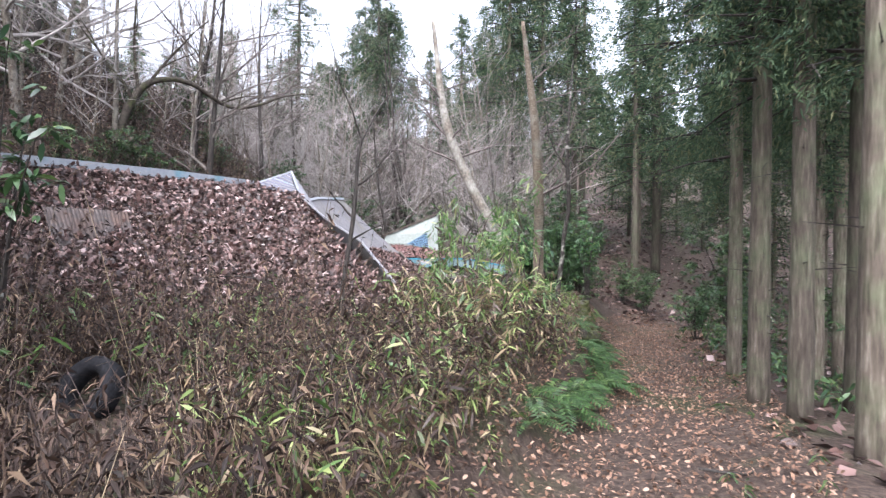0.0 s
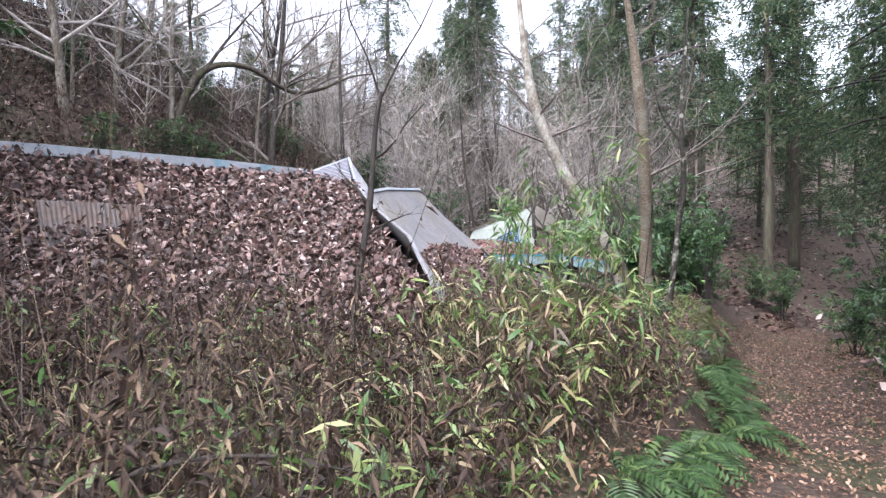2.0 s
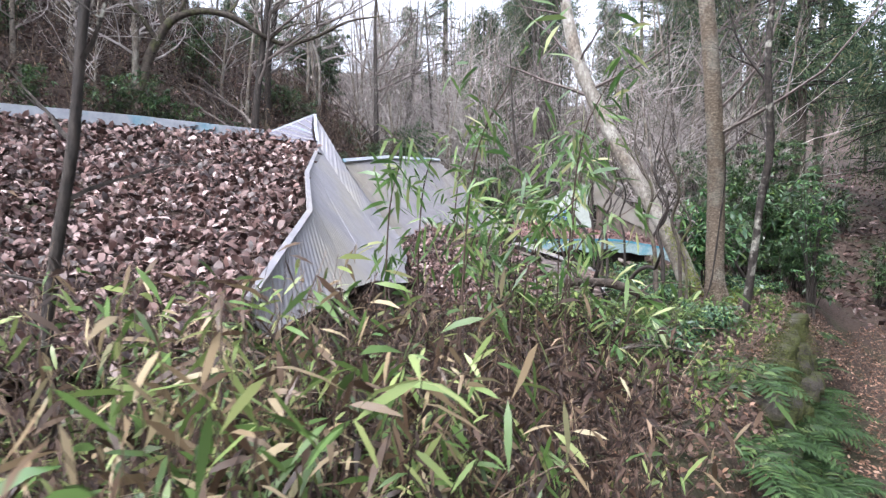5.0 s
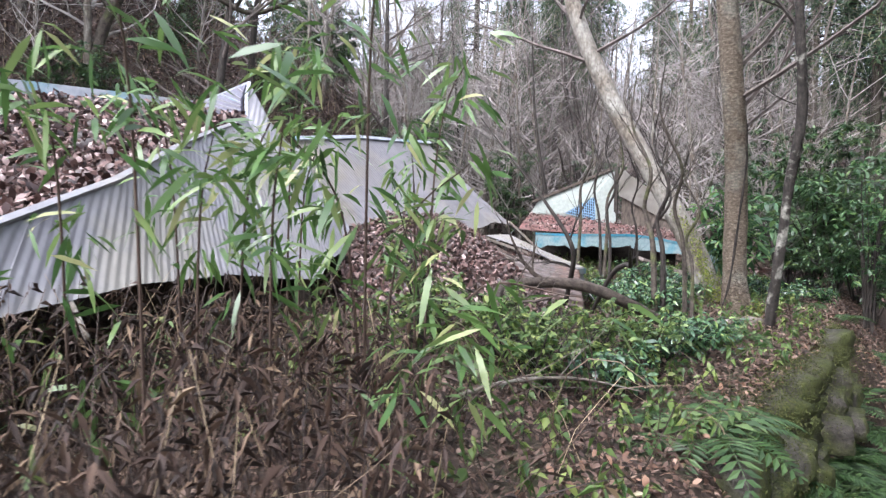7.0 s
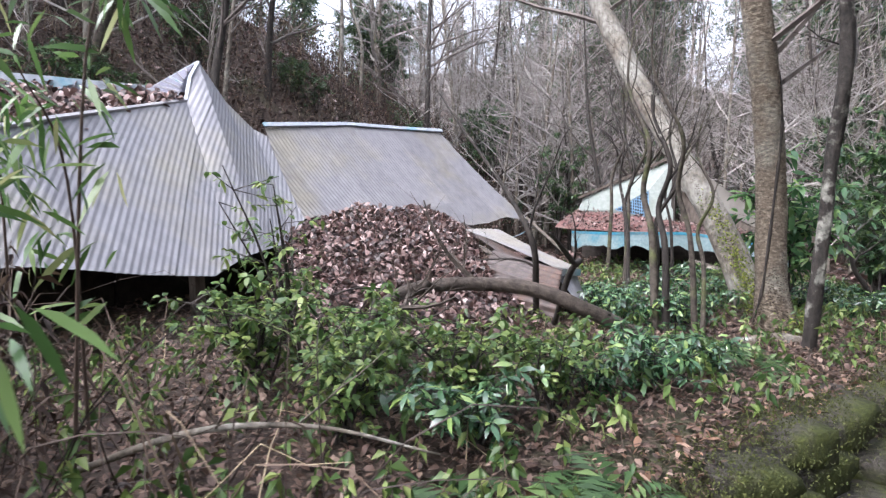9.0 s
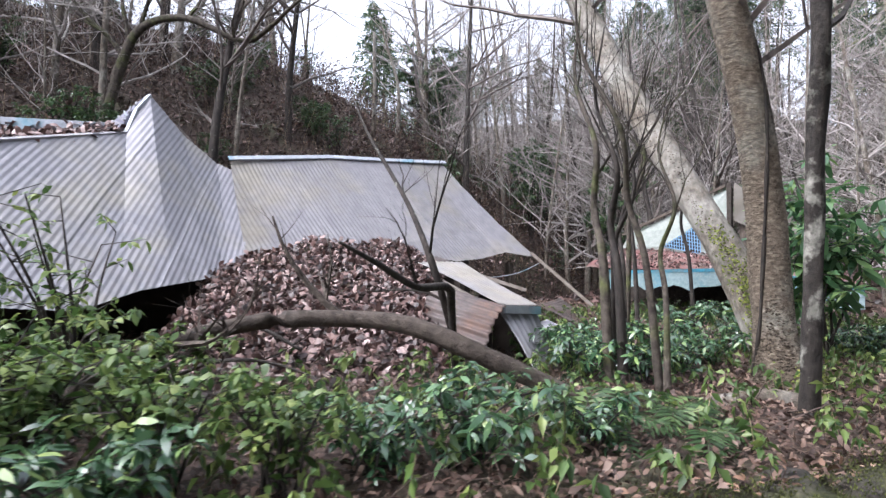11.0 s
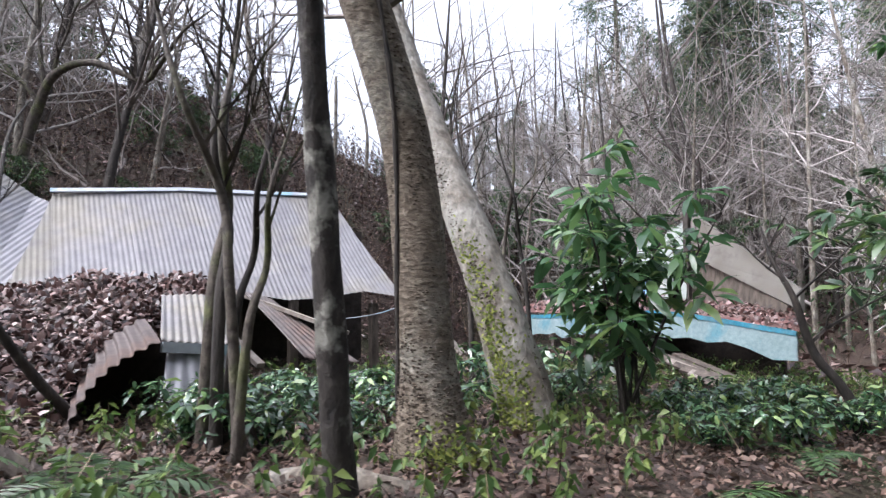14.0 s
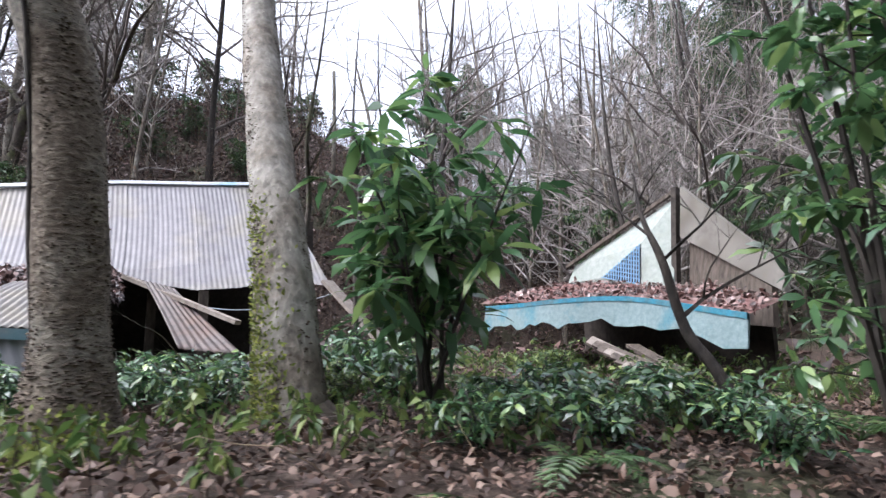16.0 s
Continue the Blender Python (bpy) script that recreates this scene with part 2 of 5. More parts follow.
def tube(pts, radii, sides=8, lump=0.0, caps=True):
    """A tapered round limb along points."""
    pts = [Vector(p) for p in pts]
    verts, faces = [], []
    for i, p in enumerate(pts):
        d = (pts[min(i + 1, len(pts) - 1)] - pts[max(i - 1, 0)]).normalized()
        a = d.cross(Vector((0.31, 0.95, 0.05))).normalized()
        b = d.cross(a)
        for k in range(sides):
            t = 2 * math.pi * k / sides
            r = radii[i] * (1 + lump * noise.noise((p + a * math.cos(t) + b * math.sin(t)) * 3.1))
            verts.append(p + (a * math.cos(t) + b * math.sin(t)) * r)
    for i in range(len(pts) - 1):
        for k in range(sides):
            k2 = (k + 1) % sides
            faces.append((i * sides + k, i * sides + k2, (i + 1) * sides + k2, (i + 1) * sides + k))
    if caps:
        faces.append(tuple(range(sides - 1, -1, -1)))
        faces.append(tuple(range((len(pts) - 1) * sides, len(pts) * sides)))
    return verts, faces


def smooth_line(pts, n):
    """Catmull-Rom through points."""
    p = [Vector(q) for q in pts]
    p = [p[0] * 2 - p[1]] + p + [p[-1] * 2 - p[-2]]
    out = []
    for i in range(1, len(p) - 2):
        for k in range(n):
            t = k / n
            a, b, c, d = p[i - 1], p[i], p[i + 1], p[i + 2]
            out.append(0.5 * ((2 * b) + (c - a) * t + (2 * a - 5 * b + 4 * c - d) * t * t + (3 * b - a - 3 * c + d) * t ** 3))
    out.append(p[-2])
    return out


def join(shapes):
    verts, faces = [], []
    for v, f in shapes:
        o = len(verts)
        verts += list(v)
        faces += [tuple(i + o for i in q) for q in f]
    return verts, faces


def box(c, s, m=None):
    """A box of size s with its centre at c, or posed by m."""
    v = [Vector((x * s[0] / 2, y * s[1] / 2, z * s[2] / 2)) for x in (-1, 1) for y in (-1, 1) for z in (-1, 1)]
    v = [m @ q for q in v] if m else [q + Vector(c) for q in v]
    return v, [(0, 1, 3, 2), (4, 6, 7, 5), (0, 4, 5, 1), (2, 3, 7, 6), (0, 2, 6, 4), (1, 5, 7, 3)]


def board(a, b, wide, thick, up=(0, 0, 1)):
    """A plank from a to b."""
    a, b = Vector(a), Vector(b)
    d = (b - a).normalized()
    s = d.cross(Vector(up)).normalized()
    n = s.cross(d)
    v = [p + s * (wide / 2 * i) + n * (thick / 2 * j) for p in (a, b) for i, j in ((-1, -1), (1, -1), (1, 1), (-1, 1))]
    return v, [(3, 2, 1, 0), (4, 5, 6, 7), (0, 1, 5, 4), (1, 2, 6, 5), (2, 3, 7, 6), (3, 0, 4, 7)]


def slab(poly, thick):
    """A polygon given thickness along its normal."""
    p = [Vector(q) for q in poly]
    n = sum(((p[i] - p[0]).cross(p[i + 1] - p[0]) for i in range(1, len(p) - 1)), Vector()).normalized()
    k = len(p)
    v = p + [q - n * thick for q in p]
    f = [tuple(range(k)), tuple(range(2 * k - 1, k - 1, -1))] + [(i, i + k, (i + 1) % k + k, (i + 1) % k) for i in range(k)]
    return v, f


rng = np.random.default_rng(7)


def unit(a):
    return a / np.maximum(np.linalg.norm(a, axis=-1, keepdims=True), 1e-9)


def leaf_cloud(name, pos, along, face, length, width, mat, fold=0.15, parent=None, droop=0.0, full=False):
    """Many folded leaves in one mesh: place, direction, facing, size each; full gives a rounder outline and a curl."""
    n = len(pos)
    along = unit(along)
    side = unit(np.cross(along, face))
    up = np.cross(side, along)
    L, W = np.broadcast_to(length, n)[:, None], np.broadcast_to(width, n)[:, None]
    sink = np.array([0, 0, 1.0]) * (droop * L)
    tip = pos + along * L - sink
    if full:
        curl = up * W * rng.uniform(-0.2, 0.5, n)[:, None]
        m1, m2 = pos + along * L * 0.28 - sink * 0.1, pos + along * L * 0.65 - sink * 0.45
        v = [pos, m1 + side * W * 0.42 + up * W * fold, m2 + side * W * 0.4 + up * W * fold + curl, tip + curl, m2 - side * W * 0.4 + up * W * fold + curl, m1 - side * W * 0.42 + up * W * fold]
        f = [[0, 1, 5], [1, 2, 5], [2, 4, 5], [2, 3, 4]]
    else:
        mid = pos + along * L * 0.45
        v = [pos, mid + side * W / 2 + up * W * fold, tip, mid - side * W / 2 + up * W * fold]
        f = [[0, 1, 2], [0, 2, 3]]
    k, q = len(v), len(f)
    v = np.stack(v, 1).reshape(-1, 3)
    idx = np.arange(n)[:, None] * k
    tri = np.concatenate([idx + t for t in f], 1).reshape(-1)
    me = bpy.data.meshes.new(name)
    me.vertices.add(k * n)
    me.vertices.foreach_set("co", v.astype(np.float32).ravel())
    me.loops.add(3 * q * n)
    me.loops.foreach_set("vertex_index", tri.astype(np.int32))
    me.polygons.add(q * n)
    me.polygons.foreach_set("loop_start", np.arange(0, 3 * q * n, 3, dtype=np.int32))
    me.materials.append(mat)
    me.update(calc_edges=True)
    ob = new(name, me)
    if parent is not None:
        ob.parent = parent
    return ob


def rand_dirs(n, up=0.0):
    d = rng.normal(size=(n, 3))
    d[:, 2] += up
    return unit(d)


# ---- the lie of the land ----
PATH_Y = np.array([-40, -6, -1.1, 1.4, 4.1, 5.9, 7.4, 8.5, 9.8, 10.8, 11.7, 15, 18, 22, 26, 32, 60])
PATH_X = np.array([-14, -0.9, 0.97, 1.82, 2.93, 3.8, 4.45, 4.8, 5.35, 5.62, 6.0, 7.5, 9.2, 12.2, 16, 23, 55])
PATH_Z = np.array([0.3, 0.15, 0.05, 0.0, -0.1, -0.26, -0.44, -0.55, -0.65, -0.72, -0.8, -0.95, -0.95, -0.8, -0.55, -0.2, 2])
EDGE_Y = np.array([-40, -3, 2, 4.5, 5.5, 7.6, 9.4, 10.3, 12, 15, 18, 22, 60])
EDGE_X = np.array([-16, -0.6, 0.9, 2.0, 2.6, 3.3, 3.75, 4.1, 4.5, 5.0, 5.6, 7, 40])


def sstep(a, b, x):
    t = np.clip((x - a) / (b - a), 0, 1)
    return t * t * (3 - 2 * t)


def land(x, y):
    """Height of the ground, for arrays."""
    x, y = np.asarray(x, float), np.asarray(y, float)
    pc, pz, ex = np.interp(y, PATH_Y, PATH_X), np.interp(y, PATH_Y, PATH_Z), np.interp(y, EDGE_Y, EDGE_X)
    bank_z = np.interp(y, [-40, -3, 3, 6, 14, 20, 40], [0.5, 0.42, 0.38, 0.42, 0.36, 0.25, 1.0])
    bank = bank_z + 0.05 * np.clip(ex - x, 0, 6)
    wall = sstep(6.8, 7.8, y) * sstep(12.2, 11.2, y)
    k = sstep(0, 1, (x - ex) / np.maximum((pc - 0.62 - ex) * (1 - 0.55 * wall), 0.2))
    z = bank * (1 - k) + pz * k
    right = np.clip(x - pc - 0.6, 0, 40)
    z = z + 0.1 * sstep(0, 0.6, right) - 0.06 * np.clip(right - 0.6, 0, 8)
    foot = np.interp(y, [-10, 4, 14, 20, 30], [-4.6, -3.6, -2.0, -2.6, -6])
    steep = np.interp(y, [-10, 8, 16, 26, 40], [0.7, 1.1, 1.5, 0.9, 0.4])
    top = np.interp(y, [-20, 8, 14, 22, 40], [9, 11, 9.5, 6.5, 6])
    rise = np.clip(foot - x, 0, None) * steep
    z = z + top * (1 - np.exp(-rise / top))
    z = z + 0.16 * np.clip(y - 20, 0, 60) * sstep(8, -2, x - pc)
    far = np.hypot(x - 3, y - 8)
    z = z + 0.16 * np.clip(far - 38, 0, 60)
    z = z + 0.05 * np.sin(x * 1.7 + y * 0.6) * np.sin(y * 1.3 - x * 0.4) * sstep(0.5, 1.5, np.abs(x - pc))
    return z


def at(x, y):
    return float(land(x, y))


near_x = np.arange(-7, 9.01, 0.14)
near_y = np.arange(-5, 20.01, 0.14)


def spread(lo, hi, reach, n):
    g = np.geomspace(0.25, reach, n)
    return lo - g[::-1], hi + g


a0, a1 = spread(-7, 9, 350, 26)
b0, b1 = spread(-5, 20, 350, 26)
gx, gy = np.concatenate([a0, near_x, a1]), np.concatenate([b0, near_y, b1])
X, Y = np.meshgrid(gx, gy, indexing="ij")
Z = land(X, Y)
rough_n = np.array([noise.fractal(Vector((x * 1.6, y * 1.6, 0.3)), 1.0, 2.0, 4) for x, y in zip(X.ravel(), Y.ravel())]).reshape(X.shape)
Z = Z + 0.035 * rough_n
nx, ny = X.shape
I = np.arange(nx * ny).reshape(nx, ny)
quads = np.stack([I[:-1, :-1], I[1:, :-1], I[1:, 1:], I[:-1, 1:]], -1).reshape(-1, 4)
ground = part("ground", np.stack([X, Y, Z], -1).reshape(-1, 3).tolist(), [tuple(q) for q in quads.tolist()], M_SOIL, smooth=True)
tagged(ground, "brown forest floor with soil, moss and leaf litter", "ground", kind="structure")


# ---- the collapsed house ----
def corrugated(name, top, bottom, run, parent, mat, pitch=0.036, amp=0.0042, sag=0.0, rows=120, cols=320, sheet=0.66, long=1.5, label=""):
    """Corrugated sheets laid over the patch between two lines; run is the way that the ridges go."""
    def at_line(line, u):
        seg = np.linalg.norm(np.diff(line, axis=0), axis=1)
        s = np.concatenate([[0], np.cumsum(seg)]) / seg.sum()
        return np.stack([np.interp(u, s, line[:, k]) for k in range(3)], -1)
    top, bottom, run = np.array(top, float), np.array(bottom, float), unit(np.array(run, float))
    u, v = np.linspace(0, 1, cols), np.linspace(0, 1, rows)
    T, B = at_line(top, u), at_line(bottom, u)
    S = T[:, None] * (1 - v)[None, :, None] + B[:, None] * v[None, :, None]
    S[..., 2] -= sag * 4 * (v * (1 - v))[None, :]
    du, dv = np.gradient(S, axis=0), np.gradient(S, axis=1)
    N = unit(np.cross(du, dv))
    if N[..., 2].mean() < 0:
        N = -N
    mean_n = unit(N.mean((0, 1)))
    cross = unit(np.cross(mean_n, run))
    q, w = S @ cross, S @ run
    q = q + 0.012 * np.sin(w * 2.1 + q * 1.3)
    wave = np.sin(2 * math.pi * q / pitch)
    col, row = np.floor(q / sheet).astype(int), np.floor((w + 0.03 * np.sin(q * 3)) / long).astype(int)
    lift = 0.004 * ((col % 2) + (row % 2) * 0.8)
    S = S + N * (amp * wave + lift)[..., None]
    idx = np.arange(cols * rows).reshape(cols, rows)
    F = np.stack([idx[:-1, :-1], idx[1:, :-1], idx[1:, 1:], idx[:-1, 1:]], -1).reshape(-1, 4)
    key = (col[:-1, :-1] * 100 + row[:-1, :-1]).ravel()
    flat = S.reshape(-1, 3)
    for k in np.unique(key):
        f = F[key == k]
        if len(f) < 30:
            continue
        used, inv = np.unique(f, return_inverse=True)
        part(name, flat[used].tolist(), [tuple(r) for r in inv.reshape(-1, 4).tolist()], mat, parent, smooth=True)


house = tagged(empty("collapsed_house", -0.5, 10.5, 0.4), "collapsed wooden house with grey corrugated iron roofs half buried in leaves", "house")
house.matrix_world = Matrix.Identity(4)
PEAK, RBASE, VERGE = (-1.48, 9.78, 2.96), (-2.15, 9.6, 2.70), (-1.27, 9.5, 2.5)
RIDGE_L = (-5.2, 4.9, 2.62)
VALLEY_T, VALLEY_B = (-1.40, 10.79, 2.24), (-0.50, 10.30, 1.36)
corrugated("roof_sheet", [(0.66, 5.45, 1.18), (0.13, 6.92, 1.64), (-0.6, 8.1, 2.04), VERGE, (-1.40, 9.66, 2.78), PEAK, (-1.53, 10.15, 2.62), (-1.53, 10.5, 2.38), VALLEY_T],
           [(0.72, 5.5, 1.0), (0.56, 6.7, 1.1), (0.42, 7.5, 1.08), (0.3, 8.2, 0.98), (0.22, 8.75, 0.93), (0.0, 9.2, 1.05), (-0.2, 9.8, 1.13), (-0.36, 10.0, 1.22), (-0.45, 10.25, 1.3), VALLEY_B],
           (0.64, -0.53, -0.6), house, M_ROOF, pitch=0.048, amp=0.0021, rows=170, cols=1250, sag=0.03)
corrugated("roof_sheet", [(-1.52, 10.65, 2.42), (-1.5, 10.9, 2.48), (-1.37, 11.89, 2.6), (-1.2, 12.8, 2.66), (-1.04, 13.59, 2.72)],
           [VALLEY_B, (-0.32, 11.2, 1.42), (-0.19, 11.91, 1.47), (-0.02, 12.2, 1.36), (0.16, 12.53, 1.30), (0.2, 12.9, 1.33), (0.25, 13.33, 1.42), (0.42, 13.75, 1.36)],
           (0.72, -0.02, -0.68), house, M_ROOFW, pitch=0.048, amp=0.0024, rows=60, cols=560, sag=0.05)


def ribbon(line, w, thick, tilt=(0, 0, 1)):
    return join([board(a, b, w, thick, tilt) for a, b in zip(line, line[1:])])


cap = [(-1.5, 10.62, 2.45), (-1.37, 11.89, 2.63), (-1.2, 12.8, 2.69), (-1.02, 13.62, 2.75)]
for a, b in zip(cap, cap[1:]):
    part("ridge_flashing", *board(a, b, 0.06, 0.02, (0.75, 0, 0.66)), M_FLASH, house, "pale metal ridge cap")
part("hip_flashing", *ribbon([VERGE, (-0.6, 8.1, 2.06), (0.13, 6.92, 1.66), (0.66, 5.45, 1.2)], 0.04, 0.02, (0.5, 0, 1)), M_ROOF, house, "weathered metal hip cap")
part("gable_flashing", *ribbon([RBASE, PEAK, (-1.38, 9.62, 2.76), VERGE], 0.035, 0.025), M_FLASH, house, "pale blue metal gable edge")
part("gable", *slab([(-2.13, 9.54, 2.68), (-1.29, 9.44, 2.49), (-1.41, 9.58, 2.74), (-1.49, 9.73, 2.93)], 0.03), M_GABLE, house, "small lined metal gable")
for k in range(1, 7):
    u = k / 7
    lo = Vector((-2.13, 9.53, 2.68)).lerp(Vector((-1.49, 9.72, 2.93)), u)
    hi = Vector((-1.29, 9.43, 2.49)).lerp(Vector((-1.41, 9.57, 2.74)), min(1, u / 0.75)) if u < 0.75 else Vector((-1.41, 9.57, 2.74)).lerp(Vector((-1.49, 9.72, 2.93)), (u - 0.75) * 4)
    part("gable_rib", *ribbon([tuple(lo), tuple(hi)], 0.012, 0.02), M_FLASH if k == 4 else M_ROOF, house)
part("ridge_board", *ribbon([RBASE, (-3.0, 8.4, 2.72), (-4.1, 6.6, 2.68), RIDGE_L], 0.1, 0.13, (0, 0, 1)), M_FLASH, house, "long pale metal ridge board")

# the leaf-covered slope
def patch(top, bottom, n, m, dip=0.0, lumps=0.0):
    def line(l, u):
        l = np.array(l, float)
        s = np.concatenate([[0], np.cumsum(np.linalg.norm(np.diff(l, axis=0), axis=1))])
        return np.stack([np.interp(u * s[-1], s, l[:, k]) for k in range(3)], -1)
    u, v = np.linspace(0, 1, n), np.linspace(0, 1, m)
    S = line(top, u)[:, None] * (1 - v)[None, :, None] + line(bottom, u)[:, None] * v[None, :, None]
    S[..., 2] -= dip * 4 * (v * (1 - v))[None, :]
    if lumps:
        S[..., 2] += lumps * np.array([noise.fractal(Vector(p) * 2.2, 1.0, 2.0, 3) for p in S.reshape(-1, 3)]).reshape(n, m)
    return S


def grid_faces(n, m):
    return [(i * m + j, (i + 1) * m + j, (i + 1) * m + j + 1, i * m + j + 1) for i in range(n - 1) for j in range(m - 1)]


LEAF_TOP = [VERGE, (-1.7, 9.55, 2.6), RBASE, (-3.0, 8.4, 2.66), (-4.1, 6.6, 2.62), RIDGE_L]
LEAF_LOW = [(0.66, 5.45, 1.16), (0.5, 5.2, 0.9), (-0.4, 4.9, 0.85), (-1.6, 4.4, 0.8), (-3.2, 3.4, 0.8), (-5.0, 2.4, 1.0)]
slope = patch(LEAF_TOP, LEAF_LOW, 60, 50, 0.12, 0.05)
roof_slope = part("buried_slope", slope.reshape(-1, 3).tolist(), grid_faces(60, 50), M_SOIL, house, "roof slope buried under brown leaves", True)
PILE_TOP = [(0.1, 9.3, 0.66), (-0.33, 9.9, 1.16), (-0.42, 10.35, 1.36), (-0.3, 11.2, 1.47), (-0.12, 11.9, 1.43), (0.5, 11.9, 1.2)]
PILE_LOW = [(1.3, 9.0, 0.46), (1.7, 9.4, 0.46), (2.05, 10.1, 0.46), (2.0, 10.44, 0.5), (1.4, 10.7, 0.9), (0.9, 11.4, 0.85)]
pile = patch(PILE_TOP, PILE_LOW, 40, 40, -0.06, 0.08)
leaf_pile = part("leaf_pile", pile.reshape(-1, 3).tolist(), grid_faces(40, 40), M_SOIL, smooth=True)
tagged(leaf_pile, "mound of brown leaves heaped against the fallen roof", "leaf pile", kind="stuff")


def scatter_on(S, n, name, size, mat, parent=None):
    """Fallen leaves lying on a patch."""
    i, j = rng.uniform(0, S.shape[0] - 1.001, n), rng.uniform(0, S.shape[1] - 1.001, n)
    a, b = i.astype(int), j.astype(int)
    f, g = (i - a)[:, None], (j - b)[:, None]
    p = S[a, b] * (1 - f) * (1 - g) + S[a + 1, b] * f * (1 - g) + S[a, b + 1] * (1 - f) * g + S[a + 1, b + 1] * f * g
    nr = unit(np.cross(S[a + 1, b] - S[a, b], S[a, b + 1] - S[a, b]))
    nr[nr[:, 2] < 0] *= -1
    face = unit(nr + rng.normal(size=(n, 3)) * 0.65)
    along = np.cross(face, rand_dirs(n))
    p = p + nr * rng.uniform(0.0, 0.04, n)[:, None]
    L = size * rng.uniform(0.6, 1.5, n)
    return leaf_cloud(name, p, along, face, L, L * rng.uniform(0.4, 0.65, n), mat, 0.25, parent, full=True)


scatter_on(slope, 26000, "fallen_leaves", 0.078, M_LITTER, roof_slope)["kind"] = "stuff"
tagged(scatter_on(pile, 12000, "leaf_pile_leaves", 0.062, M_LITTER), "brown fallen leaves lying on the mound", "fallen leaves", kind="stuff")

# loose iron and timber about the fallen eaves
def flat_sheet(name, corners, mat, label, pitch=0.045, across=True, bulge=0.0, amp=0.006, n=90, m=24, category="roofing sheet"):
    a, b, c, d = [np.array(q, float) for q in corners]
    u, v = np.linspace(0, 1, n)[:, None, None], np.linspace(0, 1, m)[None, :, None]
    S = (a * (1 - u) + b * u) * (1 - v) + (d * (1 - u) + c * u) * v
    N = unit(np.cross(b - a, d - a))
    N = N if N[2] > 0 else -N
    width = np.linalg.norm(b - a)
    S = S + N * (amp * np.sin(2 * math.pi * u * width / pitch) + bulge * np.sin(math.pi * u) + 0.01 * np.sin(v * 4 + u * 3))
    ob = part(name, S.reshape(-1, 3).tolist(), grid_faces(n, m), mat, None, "", True)
    md = ob.modifiers.new("thick", "SOLIDIFY")
    md.thickness = 0.003
    return tagged(ob, label, category)


flat_sheet("roofing_sheet", [(1.93, 11.02, 0.86), (1.97, 11.42, 0.86), (2.1, 11.6, 0.42), (2.36, 10.9, 0.42)], M_ROOF, "torn grey corrugated sheet propped upright in the litter", n=60, pitch=0.06)
flat_sheet("roofing_sheet", [(0.85, 11.22, 1.26), (1.05, 11.62, 1.26), (2.0, 11.42, 0.9), (1.95, 10.98, 0.94)], M_ROOFW, "grey corrugated sheet sliding off the leaf mound", n=70)
flat_sheet("roofing_sheet", [(2.2, 10.5, 0.38), (2.02, 10.96, 0.93), (1.3, 11.02, 1.08), (1.4, 10.6, 0.5)], M_ROOFB, "curled brown corrugated sheet over a dark hollow", bulge=0.1, n=90, pitch=0.075, amp=0.011)
tagged(part("plank", *board((1.98, 10.98, 0.9), (1.99, 11.42, 0.87), 0.05, 0.06), M_FLASH), "blue-grey painted lintel over the dark hollow", "plank")
flat_sheet("roofing_sheet", [(1.4, 13.2, 0.55), (0.7, 13.3, 0.8), (0.65, 13.9, 0.85), (1.35, 13.8, 0.5)], M_ROOFB, "brown corrugated sheet lying under the fallen eave", n=60)
flat_sheet("roofing_sheet", [(0.05, 12.1, 1.38), (0.2, 12.35, 1.3), (1.2, 12.75, 0.72), (1.05, 12.3, 0.78)], M_ROOFB, "narrow grey sheet hanging from the broken eave", n=30)
flat_sheet("roofing_sheet", [(1.7, 12.4, 0.5), (1.6, 12.9, 0.52), (1.1, 12.9, 0.66), (1.2, 12.4, 0.64)], M_ROOF, "flat grey sheet lying in the leaves", n=40)
for a, b, w in [((0.36, 13.72, 1.42), (1.0, 14.08, 0.76), 0.16), ((-0.19, 11.95, 1.44), (0.95, 12.75, 0.98), 0.07), ((0.5, 11.6, 1.2), (1.5, 11.75, 0.75), 0.06)]:
    tagged(part("plank", *board(a, b, w, 0.035), M_WOODP), "pale broken roof board leaning on the debris", "plank", "broken boards")
# panels added behind the eaves, with the interior shade put into their colour
shade_backing = part("shade_backing", *slab([(-1.3, 10.6, 0.4), (-0.9, 14.0, 0.4), (-0.95, 14.0, 2.3), (-1.4, 10.6, 2.0)], 0.06), M_DARK, house, "dark timber wall inside")
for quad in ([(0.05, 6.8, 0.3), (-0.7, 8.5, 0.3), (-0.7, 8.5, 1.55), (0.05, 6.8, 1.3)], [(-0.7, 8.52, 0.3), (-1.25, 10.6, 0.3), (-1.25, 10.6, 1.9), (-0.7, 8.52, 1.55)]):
    part("shade_panel", *slab(quad, 0.05), M_DARK, house, "dark timber wall under the eave")
# back and side added to close the hollow, its shade painted near-black
hollow = tagged(part("back_board", *slab([(1.5, 10.62, 0.3), (1.5, 11.46, 0.3), (1.5, 11.46, 1.02), (1.5, 10.62, 0.8)], 0.03), M_DARK), "added dark panels standing for the shade inside the hollow", "board")
part("hollow_shade_side", *slab([(1.53, 11.43, 0.3), (1.93, 11.43, 0.3), (1.93, 11.43, 0.88), (1.53, 11.43, 0.98)], 0.025), M_DARK, hollow)
